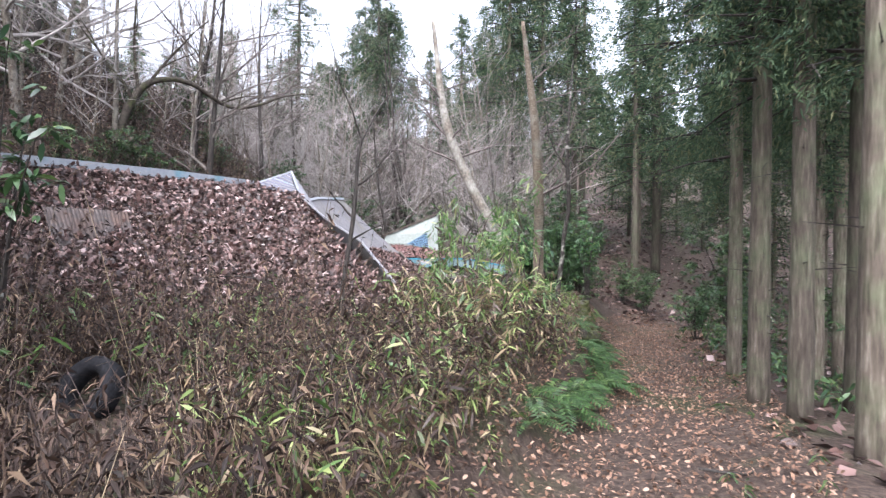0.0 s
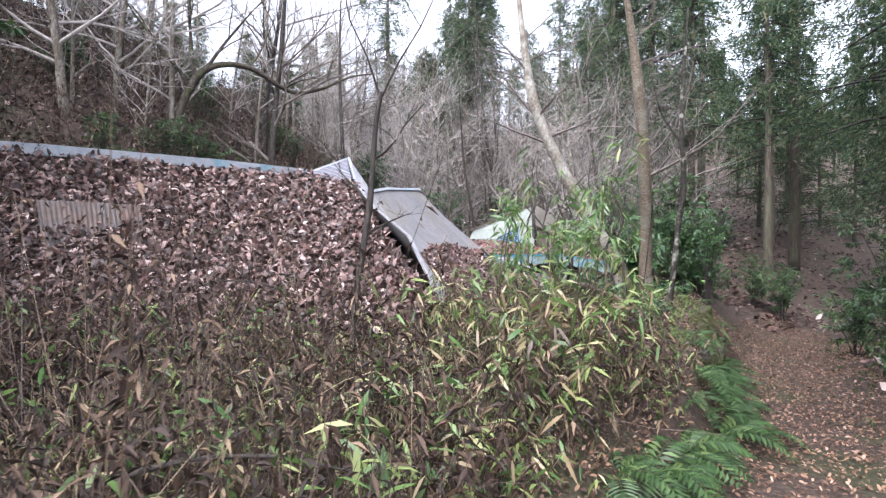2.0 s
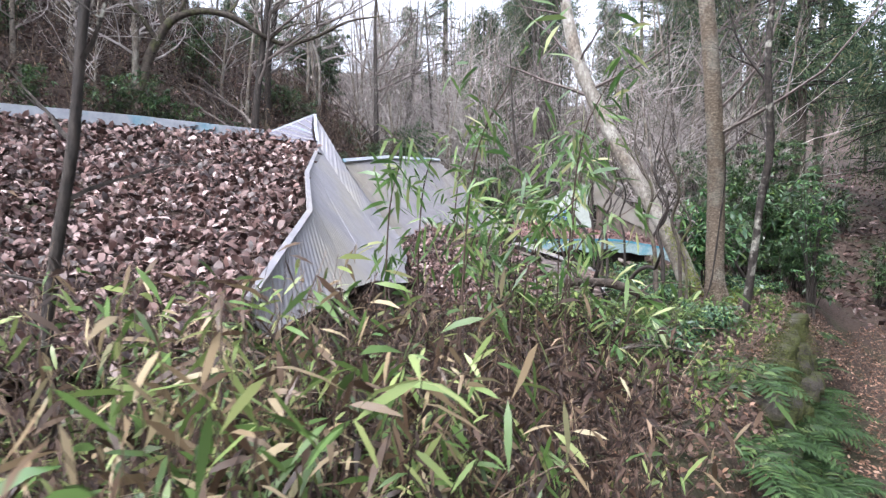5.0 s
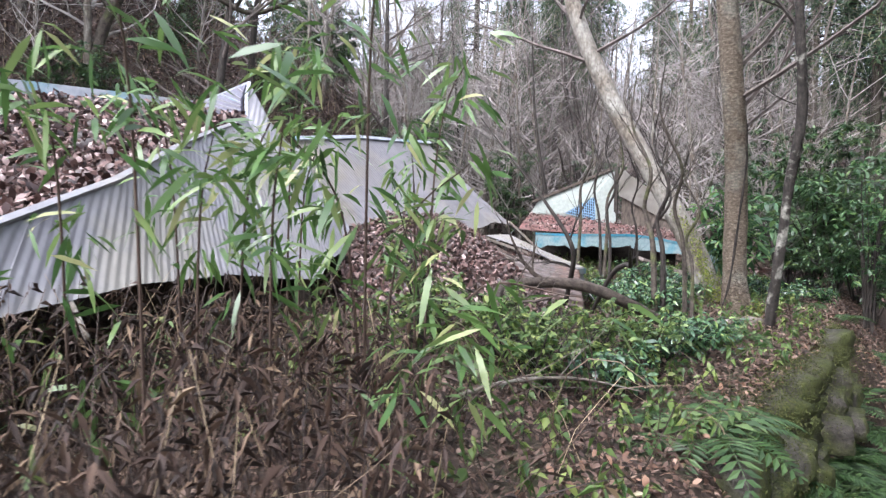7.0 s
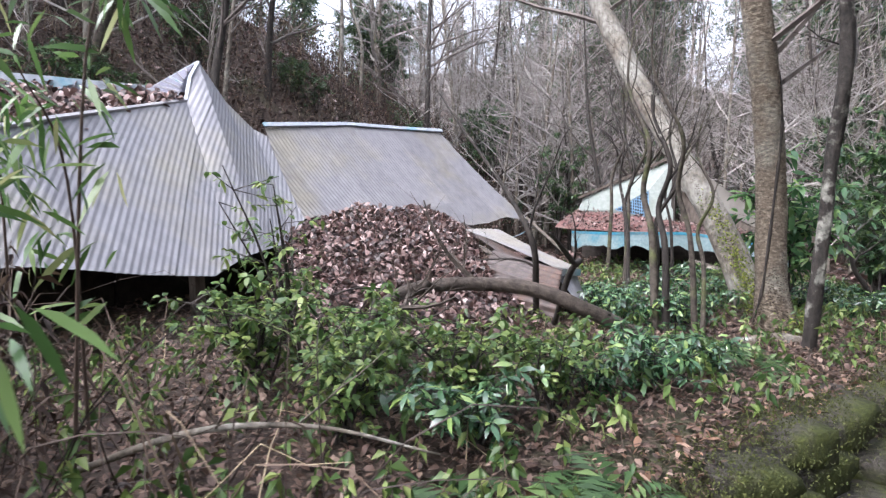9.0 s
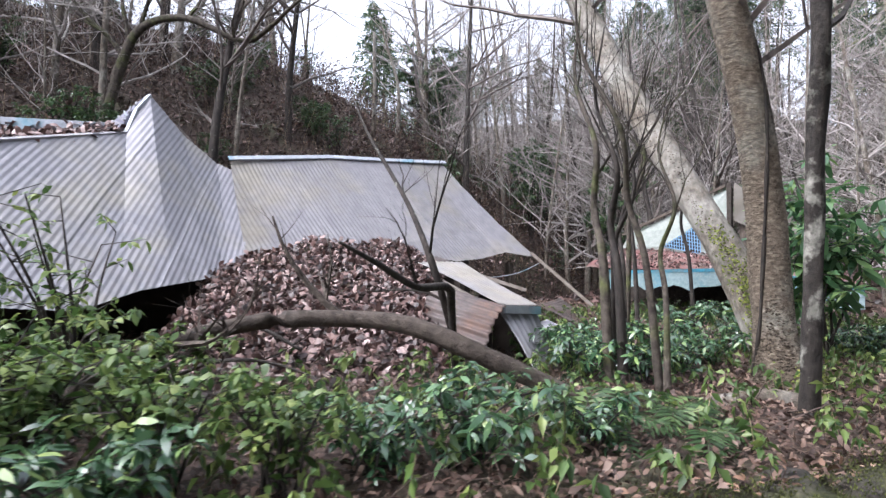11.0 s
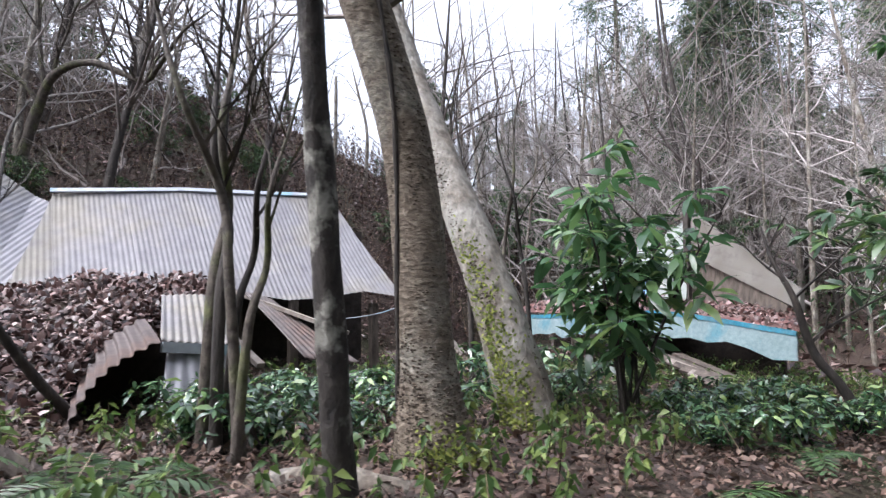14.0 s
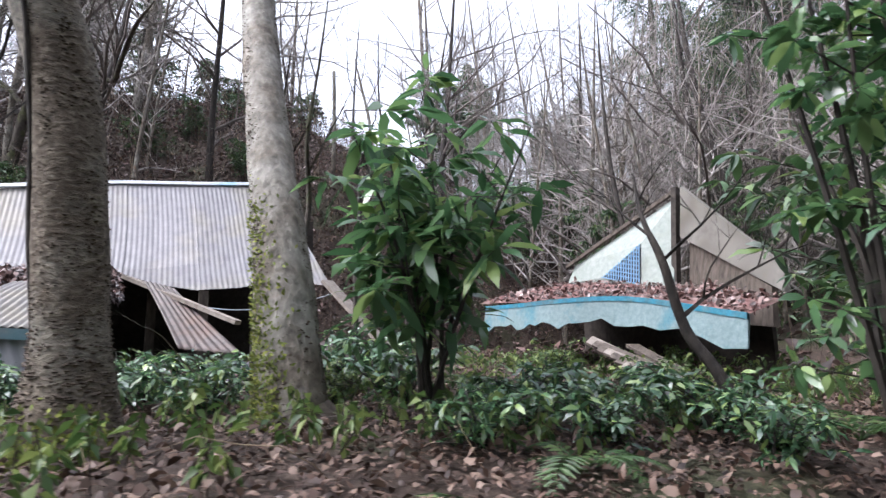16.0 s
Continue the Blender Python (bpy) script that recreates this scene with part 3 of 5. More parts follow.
for x, y in [(0.15, 12.6), (0.2, 13.5), (-0.3, 12.2), (0.1, 8.7)]:
    part("post", *board((x, y, at(x, y) - 0.1), (x - 0.03, y, 1.3 if y > 9 else 0.98), 0.08, 0.08, (1, 0, 0)), M_WOOD, house)

# ---- the shed ----
shed = tagged(empty("shed", 1.4, 17.0, 0.4), "collapsed white shed with blue fascia and rusty red roof", "shed")
shed.matrix_world = Matrix.Identity(4)


def wall_with_hole(outer, hole, thick):
    """A wall with an opening through it: both outlines have the same count."""
    p, q = [Vector(v) for v in outer], [Vector(v) for v in hole]
    n = (p[1] - p[0]).cross(p[2] - p[0]).normalized() * thick
    k = len(p)
    v = p + q + [w - n for w in p] + [w - n for w in q]
    f = []
    for i in range(k):
        j = (i + 1) % k
        f += [(i, j, k + j, k + i), (2 * k + j, 2 * k + i, 3 * k + i, 3 * k + j), (j, i, 2 * k + i, 2 * k + j), (k + i, k + j, 3 * k + j, 3 * k + i)]
    return v, f


gable_wall = part("gable_wall", *wall_with_hole([(-0.3, 17.62, 1.62), (1.62, 17.35, 1.0), (1.5, 17.82, 2.55), (-0.2, 17.68, 1.86)],
                                   [(0.5, 17.5, 1.62), (1.17, 17.42, 1.47), (1.12, 17.53, 1.98), (1.10, 17.53, 1.97)], 0.05), M_WHITE, shed, "weathered white gable wall")
lat = []
for k in range(16):
    f = k / 15
    a = Vector((0.5, 17.47, 1.62)).lerp(Vector((1.17, 17.39, 1.47)), f)
    b = Vector((0.5, 17.47, 1.62)).lerp(Vector((1.12, 17.5, 1.98)), f)
    lat.append(board(a, b, 0.013, 0.01, (0, 1, 0)))
for k in range(9):
    f = k / 9
    a = Vector((1.17, 17.39, 1.47)).lerp(Vector((1.12, 17.5, 1.98)), f)
    b = Vector((0.5, 17.47, 1.62)).lerp(Vector((1.12, 17.5, 1.98)), f)
    lat.append(board(a, b, 0.013, 0.01, (0, 1, 0)))
part("lattice_vent", *join(lat), M_LATT, gable_wall, "blue lattice in the gable vent")
# dark sheet added behind the vent; its colour stands for the shade within
part("shade_panel", *slab([(0.3, 17.75, 1.3), (1.4, 17.75, 1.3), (1.3, 17.9, 2.3), (0.2, 17.8, 1.9)], 0.04), M_DARK, shed)
part("verge_board", *ribbon([(-0.3, 17.62, 1.86), (1.46, 17.78, 2.6)], 0.055, 0.045), M_WOOD, shed)
part("side_panel", *slab([(1.62, 17.62, 2.0), (3.15, 16.9, 1.2), (3.15, 16.95, 1.42), (1.62, 17.7, 2.62)], 0.06), M_PANEL, shed, "beige side panel")
part("corner_post", *board((1.58, 17.5, 1.0), (1.55, 17.7, 2.62), 0.07, 0.08, (0, 1, 0)), M_DARK, shed)
part("side_wall", *slab([(1.68, 17.6, 1.0), (3.0, 16.95, 0.9), (3.0, 16.98, 1.26), (1.68, 17.72, 2.0)], 0.05), M_WOOD, shed, "brown boarded side wall")
roof_s = patch([(-0.3, 17.5, 1.62), (0.6, 17.45, 1.55), (1.5, 17.32, 1.4), (2.4, 17.0, 1.3), (3.4, 16.4, 1.1)],
               [(-0.1, 15.9, 1.28), (0.9, 15.7, 1.2), (1.6, 15.75, 1.2), (2.3, 15.95, 1.18), (3.55, 15.7, 0.98)], 40, 20, 0.0, 0.03)
ob = part("rusty_roof", roof_s.reshape(-1, 3).tolist(), grid_faces(40, 20), M_RUST, shed, "rusty red metal roof strewn with leaves", True)
scatter_on(roof_s, 1700, "roof_leaves", 0.055, M_LITTER, ob)["kind"] = "stuff"
fas = smooth_line([(0.3, 15.72, 1.2), (1.0, 15.66, 1.19), (1.6, 15.7, 1.2), (2.3, 15.9, 1.18), (3.55, 15.66, 0.97)], 6)
fv, ff = [], []
for k, p in enumerate(fas):
    drop = -0.24 - 0.05 * math.sin(k * 1.7) * math.sin(k * 0.6 + 1)
    for dz, dy in ((0.0, 0), (drop, -0.04), (drop, -0.02), (0.0, 0.03)):
        fv.append(p + Vector((0, dy, dz)))
for k in range(len(fas) - 1):
    for j in range(4):
        ff.append((k * 4 + j, k * 4 + (j + 1) % 4, k * 4 + 4 + (j + 1) % 4, k * 4 + 4 + j))
part("blue_fascia", fv, ff, M_BLUE, shed, "peeling pale blue fascia board")
part("fascia_edge", *ribbon([tuple(p + Vector((0, -0.008, -0.012))) for p in fas], 0.012, 0.045), M_TEAL, shed, "bright teal paint along the fascia edge")
# added sheet closing off the space under the roof, coloured as its shade
part("shed_shade_back", *slab([(-0.3, 17.9, 0.3), (2.8, 17.28, 0.3), (2.8, 17.28, 1.05), (-0.3, 17.9, 1.5)], 0.05), M_DARK, shed)
for k in range(7):
    a = Vector((2.3 + 0.2 * k, 15.9 - 0.1 * k, 0.75 - 0.05 * k))
    tagged(part("plank", *board(a, a + Vector((1.0, -0.45 + 0.05 * k, -0.3)), 0.12, 0.03), M_WOOD), "grey rotting board fallen under the shed eave", "plank", "fallen boards")


# ---- trees ----
def limb(p, d, length, r, depth, out, wander=0.25, splits=3, lift=0.08):
    """A wandering branch and its offshoots, gathered into out."""
    n = 5 if depth else 3
    pts, rad = [Vector(p)], [r]
    d = Vector(d).normalized()
    for i in range(n):
        d = (d + Vector((random.uniform(-1, 1), random.uniform(-1, 1), random.uniform(-1, 1) + lift)) * wander).normalized()
        pts.append(pts[-1] + d * length / n)
        rad.append(r * (1 - 0.8 * (i + 1) / n))
    out.append(tube(pts, rad, 6 if r > 0.03 else (4 if r > 0.012 else 3), caps=False))
    if depth > 0:
        for _ in range(splits):
            k = random.randint(1, n - 1)
            side = Vector((random.uniform(-1, 1), random.uniform(-1, 1), random.uniform(-0.2, 0.8))).normalized()
            limb(pts[k], (d + side * 1.1), length * random.uniform(0.45, 0.75), rad[k] * 0.6, depth - 1, out, wander, splits, lift)


def trunk_line(name, pts, radii, mat, parent, n=6, sides=12, lump=0.15):
    line = smooth_line(pts, n)
    r = np.interp(np.linspace(0, len(radii) - 1, len(line)), range(len(radii)), radii)
    return part(name, *tube(line, list(r), sides, lump), mat, parent, "", True), line, r


def bare_tree(label, height, r, seed, lean=(0.1, 0.0), limbs=9, mat=None, depth=3, twig=None):
    random.seed(seed)
    t = empty("bare_tree")
    pts = [(0, 0, -0.3), (lean[0] * 0.2, lean[1] * 0.2, height * 0.2), (lean[0] * 0.7 + random.uniform(-.2, .2), lean[1] * 0.7, height * 0.55), (lean[0] * 1.4, lean[1] * 1.4, height)]
    _, line, rr = trunk_line("trunk", pts, [r * 1.35, r, r * 0.65, r * 0.12], mat or M_BARK, t, 6, 9)
    for k in range(limbs):
        i = random.randint(int(len(line) * 0.25), len(line) - 2)
        a = random.uniform(0, 6.28)
        out = []
        limb(line[i], (math.cos(a), math.sin(a), random.uniform(0.3, 1.1)), height * random.uniform(0.2, 0.42), rr[i] * 0.5, depth, out)
        part("branch", *join(out), twig or M_TWIG, t)
    return tagged(t, label, "tree")


def cedar(label, height, r, seed, crown_from=0.35, leaves=7000, spreadr=1.6, size=0.2):
    random.seed(seed)
    t = empty("cedar_tree")
    pts = [(0, 0, -0.3), (random.uniform(-.05, .05), 0, height * 0.4), (random.uniform(-.1, .1), random.uniform(-.1, .1), height)]
    trunk_line("trunk", pts, [r * 1.15, r * 0.85, r * 0.1], M_CEDAR, t, 8, 12, 0.12)
    out, P, D = [], [], []
    tiers = 70
    for k in range(tiers):
        z = height * (crown_from + (0.98 - crown_from) * (k / tiers) ** 0.9)
        a = random.uniform(0, 6.28)
        L = spreadr * (1.05 - (z / height - crown_from) / (1 - crown_from)) ** 0.7 * random.uniform(0.5, 1.25) + 0.15
        d = Vector((math.cos(a), math.sin(a), random.uniform(-0.4, 0.1)))
        e = Vector((0, 0, z)) + d * L
        out.append(tube([(0, 0, z), Vector((0, 0, z)) + d * L * 0.5 + Vector((0, 0, 0.06)), e], [0.028, 0.016, 0.005], 4, caps=False))
        clumps = max(3, int(7 * L))
        m = int(leaves / tiers / clumps)
        for q in range(clumps):
            f = random.uniform(0.25, 1.0)
            c = np.array([0, 0, z]) + np.array(d) * L * f + rng.normal(size=3) * np.array([0.16, 0.16, 0.1]) * L
            w = unit(np.array(d) * 0.6 + rng.normal(size=3) * 0.5 + np.array([0, 0, -0.45]))
            P.append(c + w * rng.uniform(-0.2, 0.35, m)[:, None] + rng.normal(size=(m, 3)) * 0.055)
            D.append(w + rng.normal(size=(m, 3)) * 0.55)
    for k in range(9):
        z = height * random.uniform(0.08, crown_from)
        a = random.uniform(0, 6.28)
        d = Vector((math.cos(a), math.sin(a), random.uniform(-0.3, 0.2)))
        L = random.uniform(0.2, 0.8)
        out.append(tube([(0, 0, z), Vector((0, 0, z)) + d * L], [0.01, 0.003], 3, caps=False))
    tagged(part("bough", *join(out), M_BARKD, t), kind="stuff")
    P, D = np.concatenate(P), np.concatenate(D)
    tagged(leaf_cloud("crown", P, D, rand_dirs(len(P), 0.8), size * rng.uniform(0.6, 1.4, len(P)), size * 0.2, M_NEEDLE, 0.3, t, 0.2), kind="stuff")
    return tagged(t, label, "tree")


def shrub(name, label, height, spreadr, seed, leaves, size, mat, stems=7, low=0.15, wide=0.32, bias=0.55):
    random.seed(seed)
    t = empty(name)
    tips = []
    for k in range(stems):
        out = []
        a = random.uniform(0, 6.28)
        top = Vector((math.cos(a) * spreadr * random.uniform(0.1, 0.9), math.sin(a) * spreadr * random.uniform(0.1, 0.9), height * random.uniform(bias, 1.0)))
        mid = Vector((top.x * 0.35, top.y * 0.35, top.z * 0.55)) + Vector((random.uniform(-.05, .05), random.uniform(-.05, .05), 0))
        line = smooth_line([(random.uniform(-.06, .06), random.uniform(-.06, .06), -0.05), mid, top], 4)
        r0 = 0.008 + 0.004 * height
        out.append(tube(line, list(np.linspace(r0, 0.003, len(line))), 5, caps=False))
        for _ in range(7):
            p = line[random.randint(3, len(line) - 1)]
            e = p + Vector((random.uniform(-1, 1), random.uniform(-1, 1), random.uniform(-0.3, 0.6))) * (spreadr * 0.4)
            if e.z < low:
                e.z = low
            out.append(tube([p, e], [0.004, 0.0015], 3, caps=False))
            tips.append(np.array(e))
            tips.append(np.array(p.lerp(e, 0.6)))
        part("stem", *join(out), M_BARKD, t)
    tips = np.array(tips)
    n = leaves
    c = tips[rng.integers(0, len(tips), n)]
    dirs = rand_dirs(n, 0.1) * np.array([1, 1, 0.5])
    P = c + dirs * size * 0.3 * rng.uniform(0, 1, n)[:, None]
    P[:, 2] = np.maximum(P[:, 2], 0.03)
    L = size * rng.uniform(0.55, 1.25, n)
    tagged(leaf_cloud("foliage", P, dirs + np.array([0, 0, -0.3]), rand_dirs(n, 2.6), L, L * wide, mat, 0.15, t, 0.18, True), kind="stuff")
    return tagged(t, label, "shrub")


# the two thorny leaning trees by the path, and the thin dark one
def thorny(name_label, pts, radii, base, thorns, seed):
    random.seed(seed)
    t = tagged(empty("leaning_tree"), name_label, "tree")
    bole, line, r = trunk_line("trunk", pts, radii, M_THORN if seed == 3 else M_PALE, t, 10, 20, 0.1)
    v, f = [], []
    for k in range(thorns):
        i = random.randint(2, int(len(line) * 0.7))
        a = random.uniform(0, 6.28)
        w = random.random()
        p = line[i].lerp(line[i + 1], w)
        d = Vector((math.cos(a), math.sin(a), 0.1))
        s = r[i] * random.uniform(0.035, 0.07)
        q = p + d * r[i] * 0.97
        side = d.cross(Vector((0, 0, 1))).normalized()
        o = len(v)
        v += [q + side * s * 1.4, q - side * s * 1.4, q + Vector((0, 0, s * 0.8)), q - Vector((0, 0, s * 0.8)), q + d * s * 1.1]
        f += [(o, o + 2, o + 4), (o + 2, o + 1, o + 4), (o + 1, o + 3, o + 4), (o + 3, o, o + 4)]
    tagged(part("thorn", v, f, M_KNOB, bole, "dark corky thorn knobs"), kind="stuff")
    for k in range(11):
        out = []
        i = random.randint(int(len(line) * 0.58), len(line) - 2)
        a = random.uniform(0, 6.28)
        limb(line[i], (math.cos(a), math.sin(a), 0.6), random.uniform(1.2, 2.4), r[i] * 0.26, 3, out)
        part("branch", *join(out), M_TWIGD, t)
    return t, line


treeA, lineA = thorny("grey-brown leaning tree trunk covered in thorn knobs, flared at the root", [(3.66, 11.7, 0.2), (3.61, 11.67, 0.5), (3.57, 11.66, 0.85), (3.55, 11.58, 1.7), (3.52, 11.42, 2.25), (3.46, 11.22, 2.85), (3.3, 10.9, 4.2), (3.0, 10.7, 6.2)], [0.28, 0.165, 0.12, 0.112, 0.107, 0.104, 0.09, 0.035], None, 4200, 3)
vine = [lineA[k] + Vector((math.cos(k * 0.085 + 2.6), math.sin(k * 0.085 + 2.6), 0)) * (float(np.interp(k, [0, 10, 20, 70], [0.26, 0.16, 0.122, 0.08]))) for k in range(4, 66)]
tagged(part("vine", *tube(vine, [0.012 + 0.003 * math.sin(k) for k in range(len(vine))], 6), M_BARKD, treeA, "dark vine winding up the trunk", True))
treeB, lineB = thorny("pale grey leaning tree trunk with thorn knobs and a mossy foot", [(3.5, 12.5, 0.1), (3.4, 12.49, 0.45), (3.08, 12.5, 1.25), (2.62, 12.52, 2.1), (2.05, 12.57, 3.15), (1.5, 12.6, 4.6), (1.2, 12.9, 7)], [0.22, 0.16, 0.135, 0.12, 0.115, 0.1, 0.04], None, 3600, 4)
thin = tagged(empty("slender_tree"), "slender dark trunk with pale lichen blotches", "tree")
trunk_line("trunk", [(3.83, 11.16, 0.2), (3.87, 11.08, 0.6), (3.96, 10.91, 1.85), (4.02, 10.8, 2.5), (3.95, 10.7, 3.6), (4.1, 10.9, 5.5)], [0.07, 0.048, 0.043, 0.041, 0.035, 0.013], M_LICHEN, thin, 10, 14, 0.35)
random.seed(12)
out = []
limb((4.0, 10.84, 2.3), (0.3, 0.9, 0.5), 1.3, 0.02, 2, out)
part("branch", *join(out), M_BARKD, thin)
out = []
limb((3.97, 10.76, 3.2), (-0.5, 0.2, 0.7), 1.3, 0.02, 2, out)
part("branch", *join(out), M_BARKD, thin)

# ---- copies of trees over hill and wood ----
random.seed(21)
bare_models = [bare_tree("bare grey winter tree with fine twigs on the slope", 6.5, 0.055, 31, (0.3, 0.1), 12), bare_tree("bare grey winter tree with fine twigs on the slope", 8.0, 0.07, 32, (-0.5, 0.3), 15, M_BARKD, 3, M_TWIGD), bare_tree("bare pale forked tree with a haze of twigs", 9.0, 0.075, 33, (0.8, -0.4), 20)]
twiggy_models = [bare_tree("slim pale bare tree in a haze of fine twigs", 7.0, 0.04, 34, (0.5, 0.3), 17), bare_tree("slim pale bare tree in a haze of fine twigs", 5.5, 0.032, 35, (-0.6, 0.2), 16)]
cedar_models = [cedar("tall dark green cedar tree with a straight trunk", 13.0, 0.15, 41, 0.4, 9500, 1.7, 0.14), cedar("tall dark green cedar tree with a straight trunk", 10.0, 0.11, 42, 0.34, 8800, 1.4, 0.14), cedar("young dark cedar tree with branches near the ground", 6.0, 0.07, 43, 0.12, 10000, 1.1, 0.1)]
far_cedar = [cedar("distant dark cedar in the wood", 12.0, 0.14, 45, 0.25, 2600, 1.8, 0.42)]
path_cedar = [cedar("straight cedar trunk beside the path with hanging dark boughs", 11.0, 0.115, 44, 0.34, 24000, 1.3, 0.09)]
broad_models = [shrub("evergreen_tree", "leafy evergreen tree among the bare trees", 4.2, 1.3, 51, 5200, 0.15, M_GREEN, 12, 0.8), shrub("evergreen_shrub", "glossy evergreen shrub in the undergrowth", 1.5, 0.8, 52, 1300, 0.11, M_GREEN, 9)]


def plant(models, spots, group, lo=0.8, hi=1.25, clearing=None):
    for x, y in spots:
        k = random.randint(0, len(models) - 1)
        s = random.uniform(lo, hi)
        m = pose(x, y, at(x, y) - 0.03, 0, 0, random.uniform(0, 360)) @ Matrix.Scale(s, 4)
        if clearing and clearing(x, y):
            continue
        c = copy_thing(models[k], m)
        c.matrix_basis = m
        tagged(c, group=group)


def drop_models(models):
    for o in models:
        for c in list(o.children_recursive):
            bpy.data.objects.remove(c)
        bpy.data.objects.remove(o)


def in_gap(x, y):
    """The clearing on the hill where the sky shows."""
    turn = math.degrees(math.atan2(-(x - 5.0), y - 9.5))
    return x < -4 and 54 < turn < 63


def keep_out(x, y):
    pc = float(np.interp(y, PATH_Y, PATH_X))
    return abs(x - pc) < 1.3 or ((-5.6 if y < 8.5 else -3.2) < x < 4.8 and 2 < y < 18.8) or y < 1 and -4 < x < 4 or in_gap(x, y)


def random_spots(n, xr, yr, seed):
    random.seed(seed)
    out = []
    while len(out) < n:
        x, y = random.uniform(*xr), random.uniform(*yr)
        if not keep_out(x, y):
            out.append((x, y))
    return out


plant(bare_models, random_spots(46, (-13, -3.2), (4, 24), 61), "bare trees on the slope", 0.5, 1.0)
plant(bare_models, random_spots(44, (-8, 5), (18.8, 34), 62), "bare trees beyond the house", 0.7, 1.15)
for x, y, w in [(4.66, 4.35, 0.92), (4.6, 4.95, 0.9), (5.63, 7.3, 0.85), (4.5, 3.2, 1.15), (6.46, 6.69, 0.75), (7.5, 7.65, 0.85), (5.5, 4.7, 0.95), (8.6, 9.6, 0.8), (7.2, 10.2, 0.75)]:
    plant(path_cedar, [(x, y)], "cedars beside the path", w, w)
plant(cedar_models[:2], random_spots(30, (8.2, 22), (2, 28), 63), "cedars in the wood", 0.9, 1.3)
plant(cedar_models, random_spots(22, (4.5, 18), (22, 42), 64), "cedars in the wood", 0.9, 1.4)
plant(cedar_models[:2], random_spots(7, (-24, -10), (-4, 16), 65), "cedars on the hill", 0.8, 1.2)
plant(broad_models[:1], random_spots(20, (-9, -3.6), (4, 22), 66), "evergreens on the slope", 0.4, 0.9, lambda x, y: 8.5 < y < 17)
plant(broad_models[1:], random_spots(44, (-9, -2.6), (4, 24), 74), "evergreen shrubs on the slope", 0.35, 0.7)
plant(broad_models[1:], [(4.9, 15.4), (5.3, 16.1), (4.6, 16.2), (5.5, 15.3)], "evergreen shrubs", 1.3, 1.6)
# the two nearest the start are unseen, added to shade the weeds
plant(broad_models[:1], [(-3.4, 3.3), (-3.3, 1.4), (-4.5, 4.9), (-2.9, 0.2)], "evergreens before the buried roof", 0.85, 1.05)
plant(broad_models[:1], [(5.2, 18.8), (6.0, 20.0), (4.4, 20.5), (9.8, 15.2), (0.5, 20.5), (-1.5, 19.5)], "evergreens by the path", 0.6, 0.9)
plant(broad_models[1:], [(4.9, 15.4), (4.6, 16.4), (5.2, 17.5), (5.5, 14.5), (5.05, 14.6), (5.7, 15.6), (7.3, 6.2), (7.0, 9.4), (8.2, 11.0), (8.0, 7.9), (9.9, 14.4), (10.7, 16.2), (12.2, 17.5), (8.9, 19.0), (12.0, 18.5), (7.9, 13.2), (6.2, 17.6), (7.0, 21.5), (9.0, 24.5), (9.3, 15.8), (8.2, 19.5), (10.0, 21.8)], "evergreen shrubs", 0.6, 1.1)
plant(cedar_models, random_spots(20, (-6, 5), (23, 34), 70), "cedars in the wood", 0.7, 0.95)
plant(cedar_models[:2], random_spots(5, (-5, 0), (22, 27), 75), "cedars in the wood", 0.8, 1.1)
plant(twiggy_models, random_spots(60, (-7, 6), (18.8, 27), 72), "bare trees beyond the house", 0.8, 1.3)
plant(twiggy_models, random_spots(30, (-12, -3.4), (3, 20), 73), "bare trees on the slope", 0.5, 1.0)
plant(bare_models, random_spots(22, (-3, 6.5), (18.8, 26), 71), "bare trees beyond the house", 0.5, 0.9)
plant(far_cedar, random_spots(56, (-40, 34), (40, 66), 67), "distant cedars", 0.5, 0.85)
plant(far_cedar, random_spots(30, (22, 40), (-10, 40), 68), "distant cedars", 0.9, 1.4)
plant(far_cedar, random_spots(16, (-40, -22), (-10, 40), 69), "distant cedars", 0.9, 1.3)
drop_models(twiggy_models + bare_models + cedar_models + broad_models + path_cedar + far_cedar)

# glossy bush beside the leaning trees
bush = shrub("evergreen_shrub", "glossy large-leaved evergreen shrub on thin stems", 1.6, 0.75, 71, 900, 0.17, M_BUSH, 10, 0.5, 0.32, 0.55)
bush.location = (3.6, 13.05, at(3.6, 13.05))


# ---- undergrowth ----
def strewn(n, xr, yr, cond, size, mat, name, label, lift=0.03):
    x, y = rng.uniform(*xr, n), rng.uniform(*yr, n)
    k = cond(x, y)
    x, y = x[k], y[k]
    n = len(x)
    p = np.stack([x, y, land(x, y) + rng.uniform(0.0, lift, n) + 0.012], -1)
    face = unit(np.array([0, 0, 1.0]) + rng.normal(size=(n, 3)) * 0.4)
    L = size * rng.uniform(0.5, 1.5, n)
    ob = leaf_cloud(name, p, np.cross(face, rand_dirs(n)), face, L, L * rng.uniform(0.35, 0.65, n), mat, 0.25, full=size < 0.1)
    return tagged(ob, label, "fallen leaves", kind="stuff")


def off(x, y):
    return x - np.interp(y, PATH_Y, PATH_X)


strewn(90000, (-1, 9), (-2.5, 20), lambda x, y: np.abs(off(x, y)) < 1.5, 0.04, M_PATHLEAF, "path_leaves", "trodden red-brown leaves covering the path")
strewn(95000, (-4, 5.8), (0, 18), lambda x, y: off(x, y) < -0.9, 0.04, M_FLOOR, "leaf_litter", "brown leaf litter over the bank")
